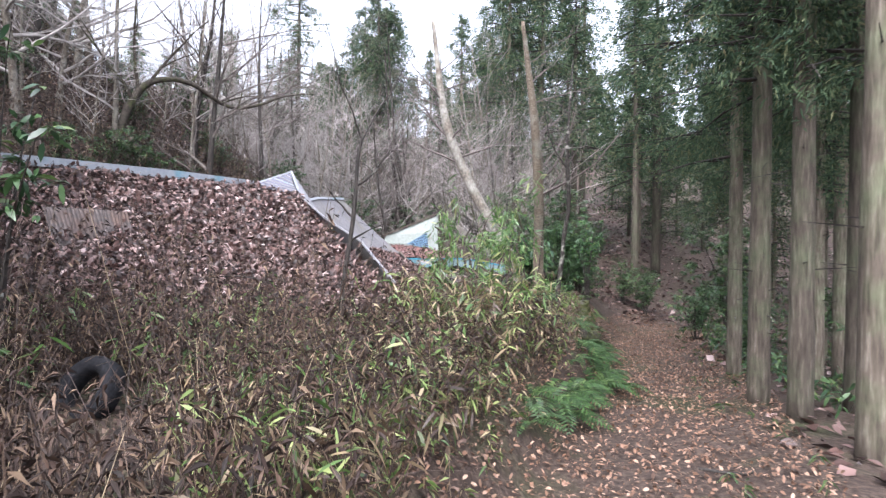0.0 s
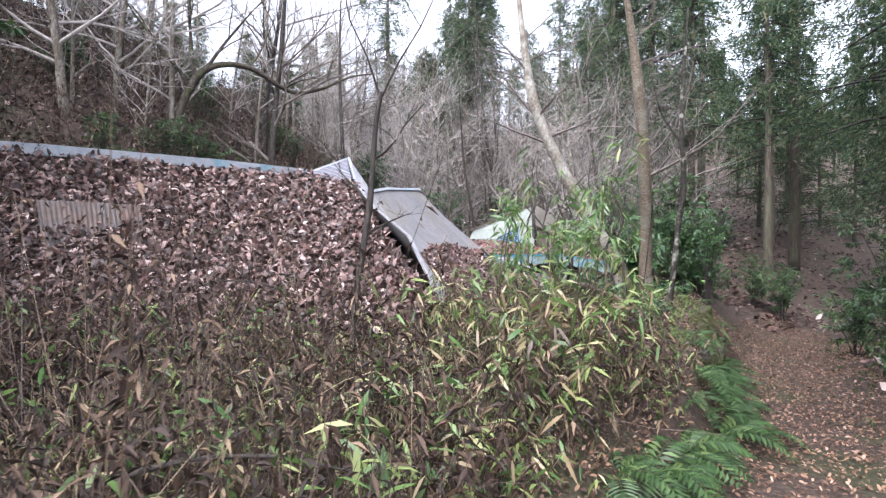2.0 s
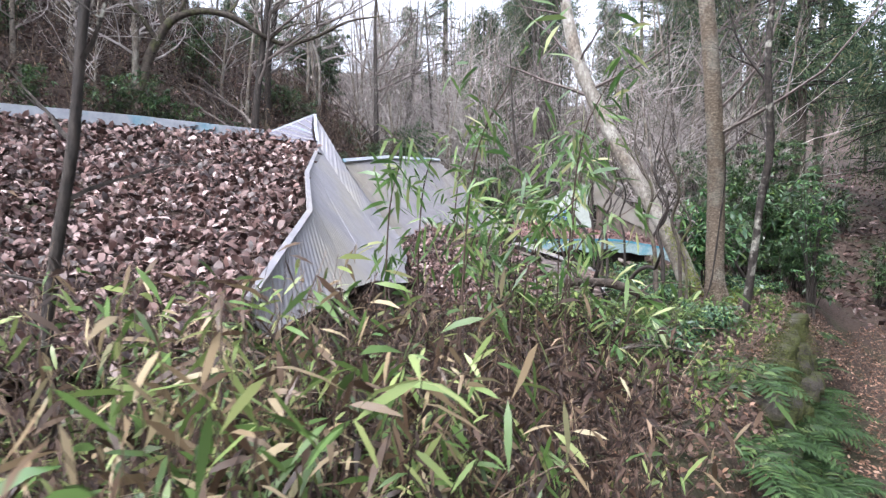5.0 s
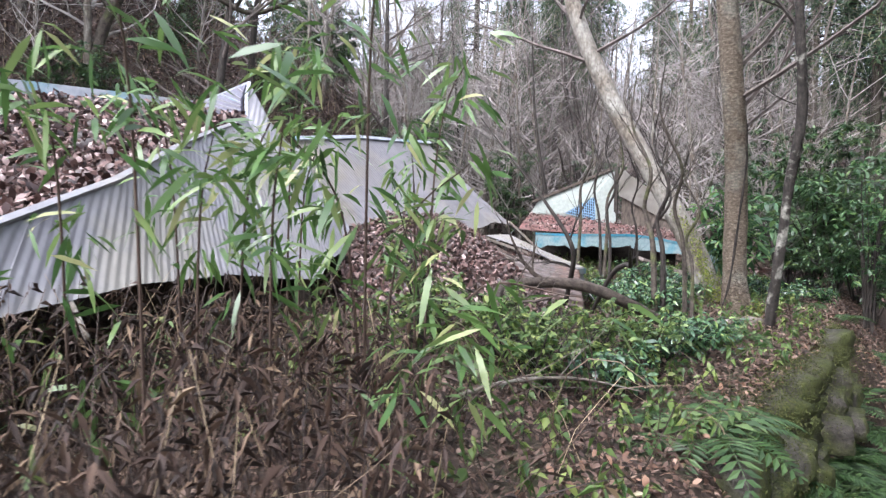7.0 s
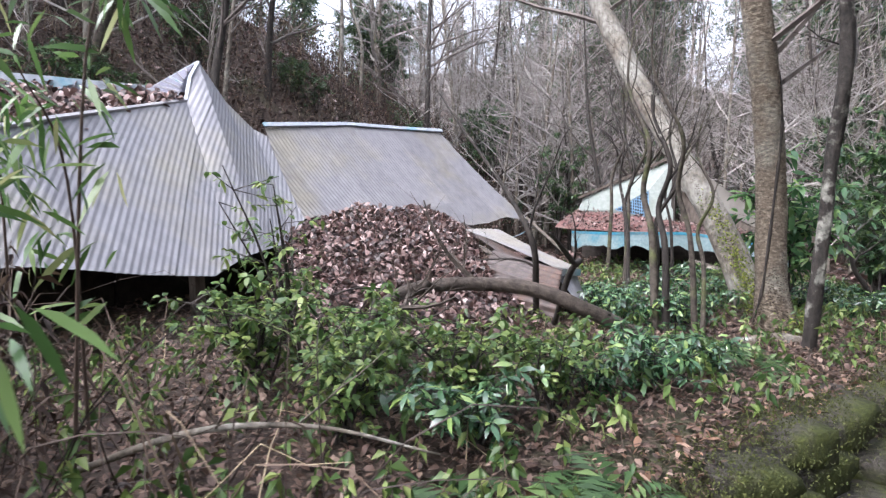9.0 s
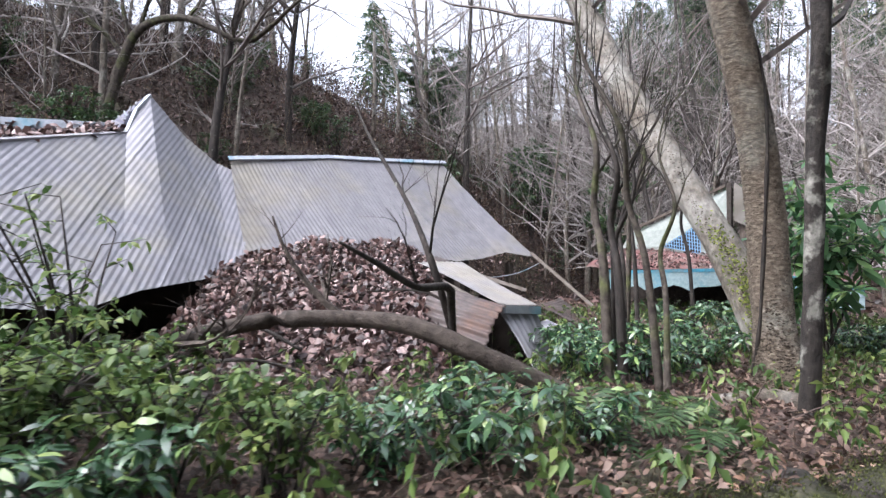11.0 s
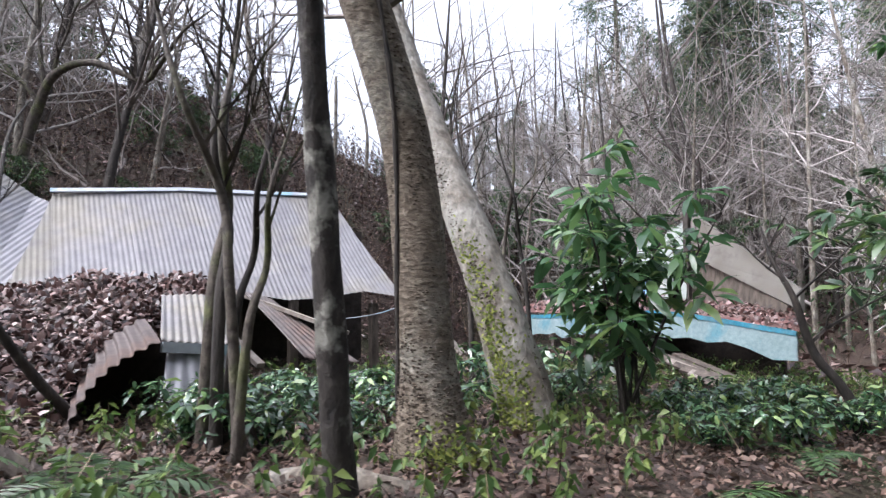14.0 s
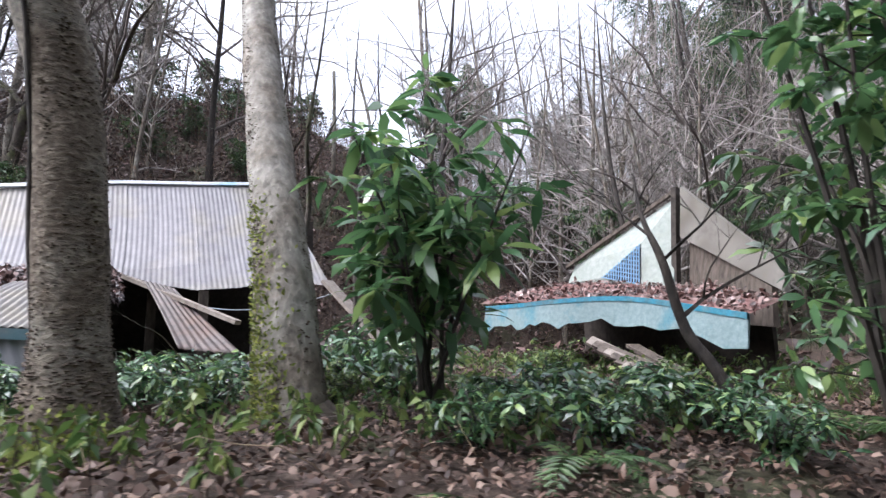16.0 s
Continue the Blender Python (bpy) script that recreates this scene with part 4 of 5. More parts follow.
strewn(40000, (-10, -2), (3, 24), lambda x, y: x < -2.2, 0.085, M_LITTER, "hill_leaves", "brown leaves over the hillside")
strewn(26000, (4, 26), (0, 40), lambda x, y: (off(x, y) > 1.2) | (y > 18), 0.16, M_LITTER, "wood_leaves", "brown leaves over the cedar wood floor")
strewn(9000, (-10, 10), (17, 40), lambda x, y: np.abs(off(x, y)) > -1, 0.2, M_LITTER, "far_leaves", "brown leaves over the far wood floor")


def thicket(n, xr, yr, cond, name, label, height, mat, leaf_len, leaf_w, per=5, stalk=True):
    x, y = rng.uniform(*xr, n), rng.uniform(*yr, n)
    k = cond(x, y)
    x, y = x[k], y[k]
    n = len(x)
    z = land(x, y)
    h = height * rng.uniform(0.45, 1.2, n)
    lean = rng.normal(size=(n, 2)) * 0.32
    P, D = [], []
    for j in range(per):
        f = rng.uniform(0.45, 1.0, n)
        P.append(np.stack([x + lean[:, 0] * h * f, y + lean[:, 1] * h * f, z + h * f], -1))
        D.append(np.stack([*(rng.normal(size=(2, n))), rng.uniform(-1.3, 0.3, n)], -1))
    P, D = np.concatenate(P), np.concatenate(D)
    L = leaf_len * rng.uniform(0.6, 1.3, len(P))
    tagged(leaf_cloud(name, P, D, rand_dirs(len(P), 1.2), L, L * leaf_w, mat, 0.2, None, 0.3, leaf_len > 0.1), label, "undergrowth", kind="stuff")
    if stalk:
        v = np.zeros((n, 6, 3))
        r = 0.0026
        for a in range(3):
            c, s = math.cos(a * 2.1) * r, math.sin(a * 2.1) * r
            v[:, a] = np.stack([x + c, y + s, z - 0.03], -1)
            v[:, a + 3] = np.stack([x + lean[:, 0] * h + c * 0.5, y + lean[:, 1] * h + s * 0.5, z + h], -1)
        f = [(i * 6 + a, i * 6 + (a + 1) % 3, i * 6 + 3 + (a + 1) % 3, i * 6 + 3 + a) for i in range(n) for a in range(3)]
        tagged(part(name + "_stalks", v.reshape(-1, 3).tolist(), f, M_STALK), "dry brown upright stalks in the undergrowth", "undergrowth", kind="stuff")


def clear(x, y):
    """Bare patch of ground in front of the old tyre."""
    f = np.clip(((x + 1.22) * 0.62 - (y - 2.75) * 0.95) / 1.287, 0, 1)
    return np.hypot(x + 1.22 - 0.62 * f, y - 2.75 + 0.95 * f) > 0.36


def edge_of(y):
    return np.interp(y, EDGE_Y, EDGE_X)


thicket(2600, (-1.8, 2.6), (0.3, 5.4), lambda x, y: (x < edge_of(y) + 0.1) & (x > 0.8 - 0.36 * (y + 1.1)) & clear(x, y), "bamboo_grass", "low dwarf bamboo, mostly withered and brown", 0.48, M_SASA, 0.11, 0.17, 6)
thicket(1700, (-0.3, 3.0), (3.9, 5.5), lambda x, y: (x < edge_of(y) - 0.1) & (x > 0.75 - 0.5 * (y - 5)) & ((y < 4.8) | (x < 0.9)), "tall_bamboo_grass", "dense dwarf bamboo, half green and half withered", 0.85, M_SASA, 0.11, 0.17, 10)
thicket(6600, (-4, 3.0), (0.4, 7.0), lambda x, y: (x < edge_of(y) + 0.1 - 0.9 * np.clip(y - 5.6, 0, 2)) & clear(x, y), "dry_stems", "withered brown weed stems", 0.62, M_WEED, 0.06, 0.25, 9)
thicket(260, (-2.8, 0.6), (1.9, 4.6), lambda x, y: (x < edge_of(y) - 0.3) & clear(x, y), "tall_dry_stems", "tall thin withered weed stems before the buried roof", 1.25, M_WEED, 0.05, 0.3, 14)
thicket(380, (-2.5, 2.7), (2.2, 6.8), lambda x, y: (x < edge_of(y) - 0.1) & clear(x, y) & ((y < 4.8) | (x < 1.2)), "green_bamboo_grass", "fresh green dwarf bamboo leaves among the withered stems", 0.6, M_BAMBOO, 0.14, 0.2, 6)
thicket(1500, (0.3, 4.4), (6.3, 18), lambda x, y: (x < edge_of(y)), "low_greenery", "low green undergrowth", 0.2, M_LIGHT, 0.055, 0.5, 7)
thicket(7000, (-10, -2.0), (5, 24), lambda x, y: x < -2.2, "hill_brush", "dark leafless brush on the hillside", 1.0, M_WEED, 0.06, 0.4, 5)
thicket(3400, (5, 18), (2, 32), lambda x, y: off(x, y) > 1.3, "wood_undergrowth", "dark low fern and bamboo undergrowth beneath the cedars", 0.4, M_GREEN, 0.13, 0.3, 7)
thicket(1100, (-1, 5), (-0.5, 8), lambda x, y: (off(x, y) > -1.3) & (off(x, y) < -0.78), "bank_weeds", "mixed green and withered weeds along the bank foot", 0.26, M_SASA, 0.075, 0.22, 7)
strewn(52000, (0, 5.6), (6, 17), lambda x, y: off(x, y) < -0.75, 0.034, M_FLOOR, "bank_leaves", "brown leaves heaped over the bank")
thicket(900, (-1, 9), (-2, 19), lambda x, y: (off(x, y) > 0.6) & (off(x, y) < 1.4), "verge_grass", "short green grass and weeds along the path edge", 0.12, M_FERN, 0.1, 0.12, 6)
thicket(700, (-1, 6), (18, 30), lambda x, y: off(x, y) < -1, "far_brush", "bare brush and evergreen seedlings beyond the shed", 1.1, M_GREEN, 0.09, 0.35, 5)

def canes(n, xr, yr, cond, name, label, reach, height):
    """Thin dead canes arching and tangling over the ground."""
    x, y = rng.uniform(*xr, n), rng.uniform(*yr, n)
    k = cond(x, y)
    shapes = []
    for px, py in zip(x[k], y[k]):
        a, L, h = rng.uniform(0, 6.28), reach * rng.uniform(0.4, 1.3), height * rng.uniform(0.3, 1.2)
        z, r = at(px, py), rng.uniform(0.0015, 0.004)
        bend = rng.normal() * 0.25
        line = [(px + math.cos(a + bend * f) * L * f, py + math.sin(a + bend * f) * L * f, z + h * (2.4 * f - 1.7 * f * f) + 0.02 * rng.normal()) for f in np.linspace(0, 1, 6)]
        shapes.append(tube(line, list(np.linspace(r, r * 0.4, 6)), 3, caps=False))
    tagged(part(name, *join(shapes), M_STALK), label, "undergrowth", kind="stuff")


thicket(2600, (-4.2, 0.1), (0.3, 3.8), lambda x, y: clear(x, y) & (x < 0.6 - 0.36 * (y + 1.1)), "dark_weeds", "dense dark withered weeds beneath the evergreens", 0.42, M_WEED, 0.06, 0.25, 9)
canes(1700, (-3.5, 3.2), (0.8, 7.4), lambda x, y: (x < edge_of(y) - 0.1) & clear(x, y), "dead_canes", "tangled thin dead canes arching through the weeds", 0.7, 0.6)
canes(500, (0.6, 4.4), (7.8, 17), lambda x, y: x < edge_of(y) - 0.1, "dead_twigs", "thin dead twigs lying over the leaf litter", 0.5, 0.18)
canes(1600, (-9, -2.2), (5, 22), lambda x, y: x < -2.2, "hill_canes", "thin grey canes tangled on the hillside", 1.0, 1.1)

# ---- ferns ----
def fern(size, seed, fronds=8):
    random.seed(seed)
    t = empty("fern")
    for k in range(fronds):
        a = 6.28 * k / fronds + random.uniform(-.3, .3)
        d = Vector((math.cos(a), math.sin(a), 0))
        L = size * random.uniform(0.7, 1.1)
        rise = random.uniform(0.5, 0.95)
        pts = [d * (L * f) + Vector((0, 0, L * (rise * f * 1.3 - 1.25 * f * f * rise))) for f in np.linspace(0, 1, 15)]
        v, f = tube(pts, list(np.linspace(0.004, 0.001, 15)), 3, caps=False)
        for i in range(2, 15):
            w = L * 0.26 * math.sin(math.pi * min(1, (i + 1.5) / 16.5)) ** 0.8
            ax = (pts[min(i + 1, 14)] - pts[i - 1]).normalized()
            for sgn in (-1, 1):
                s = ax.cross(Vector((0, 0, 1))).normalized() * sgn
                tip = pts[i] + s * w + ax * w * 0.35 - Vector((0, 0, w * 0.15))
                o = len(v)
                hw = L * 0.034
                v += [pts[i] - ax * hw * 0.6, pts[i] + s * w * 0.45 - ax * hw + ax * w * 0.15, tip, pts[i] + s * w * 0.4 + ax * (hw + w * 0.15)]
                f += [(o, o + 1, o + 2), (o, o + 2, o + 3)]
        part("frond", v, f, M_FERN, t)
    return tagged(t, "green fern with arching feathery fronds on the bank", "fern", "ferns on the bank")


fern_models = [fern(0.5, 81), fern(0.38, 82, 7), fern(0.6, 83, 9)]
random.seed(84)
spots = [(3.57, 10.26), (3.40, 7.95), (3.25, 7.6), (3.75, 8.6), (3.95, 9.3), (4.2, 9.9), (3.0, 6.3), (2.8, 5.7), (3.15, 6.7), (2.55, 5.0), (3.3, 7.1), (2.35, 4.5), (3.9, 8.1), (3.6, 7.6), (3.45, 6.6), (1.95, 4.0),
         (4.4, 10.4), (4.6, 11.2), (3.6, 8.2), (3.2, 9.9), (2.9, 13.9), (4.2, 14.3), (3.7, 14.6), (3.05, 5.9), (2.75, 5.3), (4.7, 12.4), (3.35, 10.5), (5.2, 12.9)] + [(float(np.interp(y, EDGE_Y, EDGE_X)) + 0.28, float(y)) for y in np.arange(7.2, 11.6, 0.3)] + [(float(np.interp(y, EDGE_Y, EDGE_X)) + 0.25, float(y)) for y in np.arange(3.6, 7.2, 0.8)]
for k, (x, y) in enumerate(spots):
    m = pose(x, y, at(x, y) - 0.01, random.uniform(-12, 12), random.uniform(-12, 12), random.uniform(0, 360)) @ Matrix.Scale(random.uniform(0.7, 1.15), 4)
    c = copy_thing(fern_models[k % 3], m)
    c.matrix_basis = m
drop_models(fern_models)


# ---- mossy retaining wall at the path ----
def rock(size, seed):
    """A rounded uneven stone."""
    bm = bmesh.new()
    bmesh.ops.create_cube(bm, size=1.0)
    bmesh.ops.subdivide_edges(bm, edges=bm.edges[:], cuts=2, use_grid_fill=True)
    for v in bm.verts:
        p = v.co.copy()
        q = p.lerp(p.normalized() * 0.62, 0.22)
        q += q.normalized() * 0.14 * noise.noise(p * 2.3 + Vector((seed * 3.7, seed, 0)))
        v.co = Vector((q.x * size[0], q.y * size[1], q.z * size[2]))
    me = bpy.data.meshes.new("stone")
    bm.to_mesh(me)
    bm.free()
    me.materials.append(M_MOSS)
    me.polygons.foreach_set("use_smooth", [True] * len(me.polygons))
    return me


stones = [rock((0.34 + 0.06 * (k % 3), 0.24 + 0.04 * (k % 2), 0.15 + 0.025 * (k % 4)), k) for k in range(6)]
bank_wall = tagged(empty("stone_wall"), "low dry stone edging furred with moss along the path", "stone wall")
random.seed(90)
for k in range(22):
    y = 7.6 + 0.19 * k
    x = float(np.interp(y, EDGE_Y, EDGE_X))
    c = k % 3
    o = new("stone", stones[random.randint(0, 5)])
    o.parent = bank_wall
    o.matrix_basis = pose(x + 0.03 + 0.1 * c + random.uniform(-.05, .05), y + random.uniform(-.06, .06), at(x, y) - 0.12 - 0.2 * c + random.uniform(-.03, .03), random.uniform(-9, 9), random.uniform(-9, 9), 65 + random.uniform(-18, 18)) @ Matrix.Scale(random.uniform(0.8, 1.2), 4)
m_y = rng.uniform(7.4, 11.8, 12000)
m_x = edge_of(m_y) + rng.normal(size=12000) * 0.13 + 0.1
m_p = np.stack([m_x, m_y, np.interp(m_x - edge_of(m_y), [-0.3, 0.05, 0.2, 0.4], [0.01, 0.02, -0.06, -0.25]) + land(edge_of(m_y), m_y) + rng.uniform(-0.02, 0.02, 12000)], -1)
tagged(leaf_cloud("moss", m_p, rand_dirs(12000, 1.0), rand_dirs(12000), 0.015, 0.007, M_MOSSY), "yellow-green moss along the wall top", "moss", kind="stuff")

# ---- old tyre ----
tyre_v, tyre_f = [], []
prof = [(0.30, -0.07), (0.30, 0.07), (0.27, 0.095), (0.2, 0.085), (0.17, 0.06), (0.175, -0.06), (0.2, -0.085), (0.27, -0.095)]
SEG = 40
for i in range(SEG):
    t = 2 * math.pi * i / SEG
    for j, (r, z) in enumerate(prof):
        rr = r - (0.008 if j < 2 and i % 2 else 0)
        tyre_v.append((rr * math.cos(t), rr * math.sin(t), z))
for i in range(SEG):
    for j in range(8):
        a, b = i * 8 + j, i * 8 + (j + 1) % 8
        c, d = ((i + 1) % SEG) * 8 + (j + 1) % 8, ((i + 1) % SEG) * 8 + j
        tyre_f.append((a, d, c, b))
tyre = tagged(part("tyre", tyre_v, tyre_f, M_RUBBER, None, "", True), "old black rubber tyre lying among dead stalks", "tyre")
tyre.matrix_basis = pose(-1.22, 2.75, at(-1.22, 2.75) + 0.13, 58, 8, -30) @ Matrix.Scale(0.8, 4)


# ---- saplings, crooked trees and fallen limbs ----
def limbed(name, label, category, pts, radii, mat, twigs=(), seed=1, n=6, sides=8, lump=0.2, trunk="trunk"):
    random.seed(seed)
    t = tagged(empty(name), label, category)
    _, line, r = trunk_line(trunk, pts, radii, mat, t, n, sides, lump)
    for k, L, d in twigs:
        out = []
        i = min(int(k * len(line)), len(line) - 2)
        limb(line[i], d, L, max(r[i] * 0.55, 0.004), 2, out, 0.22)
        stem = part("branch", *out[0], mat, t)
        for shape in out[1:]:
            part("twig", *shape, mat, stem)
    return t


limbed("sapling", "dark slim sapling rising through the leaf-covered slope", "tree", [(0.14, 4.78, 0.35), (0.16, 4.8, 1.14), (0.26, 4.86, 1.9), (0.30, 4.9, 2.5), (0.34, 4.92, 2.75)], [0.032, 0.028, 0.024, 0.02, 0.016], M_BARKD,
       [(0.9, 1.6, (0.6, 0.2, 1.0)), (0.92, 1.6, (-0.25, 0.1, 1.0)), (0.6, 0.6, (0.6, -0.3, 0.5)), (0.4, 0.5, (0.5, 0.3, 0.4)), (0.5, 0.4, (-0.6, 0.0, 0.6))], 101)
limbed("mossy_tree", "dark crooked mossy tree reaching sideways from the hillside", "tree", [(-5.2, 10.3, 2.6), (-5.05, 10.45, 3.6), (-4.8, 10.6, 4.45), (-4.45, 10.75, 4.87), (-3.9, 11.15, 4.95), (-3.3, 11.7, 4.6), (-2.7, 11.8, 4.65), (-2.08, 11.92, 4.9), (-1.5, 12.1, 5.0)], [0.12, 0.09, 0.078, 0.062, 0.05, 0.04, 0.032, 0.022, 0.009], M_BARKM,
       [(0.3, 2.4, (0.1, -0.2, 1.0)), (0.36, 1.8, (0.5, 0.3, 1.0)), (0.5, 1.2, (0.3, 0.4, 1.0)), (0.66, 1.2, (0.4, 0.2, 0.8)), (0.25, 1.8, (-0.4, -0.5, 1.0)), (0.8, 0.9, (0.5, 0.2, 0.4)), (0.6, 1.1, (0.6, -0.6, 0.2))], 102)
for k, (x, y, tx, ty, h, r) in enumerate([(2.81, 10.98, -0.33, 0.2, 2.6, 0.028), (2.88, 11.02, -0.12, -0.05, 2.3, 0.026), (3.1, 11.06, -0.3, -0.5, 2.6, 0.022), (2.76, 11.08, 0.12, 0.25, 2.1, 0.02), (3.16, 11.0, -0.1, 0.3, 1.9, 0.018),
                                           (2.13, 12.6, -0.1, 0.2, 2.4, 0.02), (2.0, 12.9, 0.25, 0.1, 2.8, 0.022), (1.9, 13.4, -0.3, 0.1, 3.0, 0.02), (1.4, 14.2, 0.2, 0.2, 3.2, 0.025), (2.4, 13.6, -0.2, -0.2, 2.6, 0.018)]):
    z = at(x, y)
    limbed("sapling", "thin bare sapling with mossy pale bark and crooked twigs", "tree", [(x, y, z - 0.1), (x + tx * 0.15, y + ty * 0.15, z + h * 0.3), (x + tx * 0.3 - 0.05, y + ty * 0.3 + 0.05, z + h * 0.45), (x + tx * 0.55 + 0.09, y + ty * 0.5 - 0.06, z + h * 0.6), (x + tx * 0.8 - 0.04, y + ty * 0.8, z + h * 0.8), (x + tx + 0.06, y + ty, z + h)], [r * 1.3, r, r * 0.85, r * 0.68, r * 0.42, r * 0.16], M_BARKM if k % 2 == 0 else M_BARKD,
           [(0.5, 0.8, (0.4, 0.3, 0.8)), (0.62, 0.9, (-0.6, 0.2, 0.8)), (0.75, 0.8, (0.3, -0.5, 0.9)), (0.85, 0.7, (-0.2, 0.5, 0.9))], 110 + k)
limbed("fallen_branch", "thick dead branch lying across the undergrowth", "branch", [(3.2, 10.6, 0.36), (3.05, 10.4, 0.44), (2.65, 9.97, 0.72), (2.3, 9.75, 0.88), (1.93, 9.5, 0.92), (1.75, 9.05, 0.9), (1.9, 8.5, 0.8), (2.2, 8.0, 0.62)], [0.035, 0.045, 0.05, 0.052, 0.05, 0.045, 0.035, 0.02], M_LOG,
       [(0.55, 0.7, (-0.3, -0.3, 0.4)), (0.7, 0.6, (0.4, -0.5, -0.1)), (0.8, 0.5, (0.5, 0.1, 0.1))], 121, trunk="limb")
limbed("fallen_branch", "thin forked dead branch sticking up", "branch", [(1.92, 10.62, 0.5), (2.03, 10.37, 0.8), (2.1, 10.13, 1.2), (1.83, 10.17, 1.62), (1.4, 10.2, 2.15), (1.1, 10.3, 2.5)], [0.03, 0.026, 0.022, 0.016, 0.01, 0.004], M_BARKD,
       [(0.42, 0.9, (0.3, -0.2, 1.0)), (0.3, 0.5, (-0.4, -0.5, 0.2)), (0.6, 0.5, (-0.5, 0.2, 0.6))], 122, trunk="limb")
limbed("fallen_branch", "bent dead branch on the leaf mound", "branch", [(2.3, 10.1, 0.6), (2.5, 9.85, 0.98), (2.63, 9.68, 1.09), (2.7, 9.4, 1.1), (2.72, 9.16, 1.2), (2.74, 8.95, 1.28)], [0.02, 0.022, 0.02, 0.017, 0.013, 0.006], M_BARKD, [(0.6, 0.4, (0.3, -0.2, 0.5))], 123, trunk="limb")
limbed("fallen_branch", "old bark-stripped root lying on the bank", "branch", [(3.35, 11.0, 0.40), (3.6, 11.2, 0.44), (3.85, 11.35, 0.42), (4.15, 11.8, 0.3), (4.3, 12.2, 0.24)], [0.05, 0.06, 0.05, 0.035, 0.02], M_BARK, [], 124, trunk="limb")
limbed("fallen_branch", "thin dead stick across the path edge", "branch", [(3.0, 3.0, 0.02), (3.3, 2.95, 0.0), (3.9, 3.1, -0.02), (4.5, 3.2, 0.0)], [0.012, 0.014, 0.01, 0.004], M_BARKD, [(0.5, 0.5, (0.5, 0.3, 0.05))], 125, trunk="limb")
for k, (x, y, z, dx, dy) in enumerate([(1.2, 8.9, 0.62, 0.9, 0.3), (0.9, 6.2, 1.0, -0.9, 0.4), (-0.6, 5.6, 1.15, -0.9, -0.1), (2.0, 7.0, 0.6, 0.8, 0.5), (1.6, 5.0, 0.9, -0.8, 0.2), (0.3, 3.6, 0.7, -0.7, 0.4), (1.5, 9.6, 0.75, -0.5, -0.4), (2.4, 12.0, 0.5, 0.5, 0.6), (-0.2, 2.4, 0.75, 0.9, 0.2)]):
    limbed("fallen_branch", "thin dead stick caught in the undergrowth", "branch", [(x, y, z - 0.05), (x + dx * 0.4, y + dy * 0.4, z + 0.08), (x + dx * 0.8, y + dy * 0.8, z + 0.1), (x + dx * 1.2, y + dy * 1.2, z + 0.02)], [0.012, 0.011, 0.008, 0.003], M_BARK if k % 2 else M_BARKD, [(0.4, 0.5, (dx, -dy, 0.3)), (0.6, 0.4, (dy, dx, 0.4))], 130 + k, trunk="limb")
limbed("dead_snag", "bare broken snag standing on the hill", "tree", [(-5.2, 15.8, 4.2), (-5.15, 15.8, 5.2), (-5.1, 15.75, 6.5)], [0.05, 0.045, 0.035], M_BARK, [], 141)
limbed("dead_snag", "thin bare tree against the sky on the hill", "tree", [(-5.4, 16.7, 4.2), (-5.35, 16.7, 5.5), (-5.6, 16.6, 6.5), (-5.8, 16.5, 7.3)], [0.05, 0.04, 0.03, 0.01], M_BARK, [(0.5, 1.4, (0.5, 0.3, 1)), (0.6, 1.2, (-0.5, -0.3, 1)), (0.7, 1.0, (0.4, 0.4, 1))], 142)


# ---- tall bamboo by the bank ----
def bamboo(base, mid, top, seed, leaves):
    random.seed(seed)
    t = tagged(empty("bamboo"), "slender green bamboo arching with drooping leaf sprays", "bamboo", "bamboo clump")
    line = smooth_line([base, mid, top], 6)
    culm = part("culm", *tube(line, list(np.linspace(0.007, 0.002, len(line))), 5), M_STALK, t)
    pts, dirs = [], []
    for k in range(leaves // 5):
        i = random.randint(int(len(line) * 0.35), len(line) - 1)
        c = np.array(line[i]) + rng.normal(size=3) * 0.1
        w = unit(rng.normal(size=3) * np.array([1, 1, 0.3]) + np.array([0, 0, -0.6]))
        for _ in range(5):
            pts.append(c + rng.normal(size=3) * 0.03)
            dirs.append(w + rng.normal(size=3) * 0.5)
    n = len(pts)
    L = 0.13 * rng.uniform(0.6, 1.3, n)
    tagged(leaf_cloud("foliage", np.array(pts), np.array(dirs), rand_dirs(n, 1.0), L, L * 0.16, M_BAMBOO, 0.2, culm, 0.3, True), kind="stuff")


random.seed(150)
for k in range(13):
    x, y = random.uniform(1.1, 2.15), random.uniform(5.9, 7.2)
    h = random.uniform(1.1, 1.9)
    dx, dy = random.uniform(-0.1, 0.5), random.uniform(-0.5, 0.1)
    z = at(x, y)
    bamboo((x, y, z), (x + dx * 0.3, y + dy * 0.3, z + h * 0.75), (x + dx, y + dy, z + h), 160 + k, 80)
bamboo((2.3, 6.3, at(2.3, 6.3)), (2.5, 6.35, 1.2), (2.85, 6.45, 1.22), 180, 60)
bamboo((2.2, 6.2, at(2.2, 6.2)), (2.4, 6.25, 1.0), (2.6, 6.2, 1.02), 181, 40)

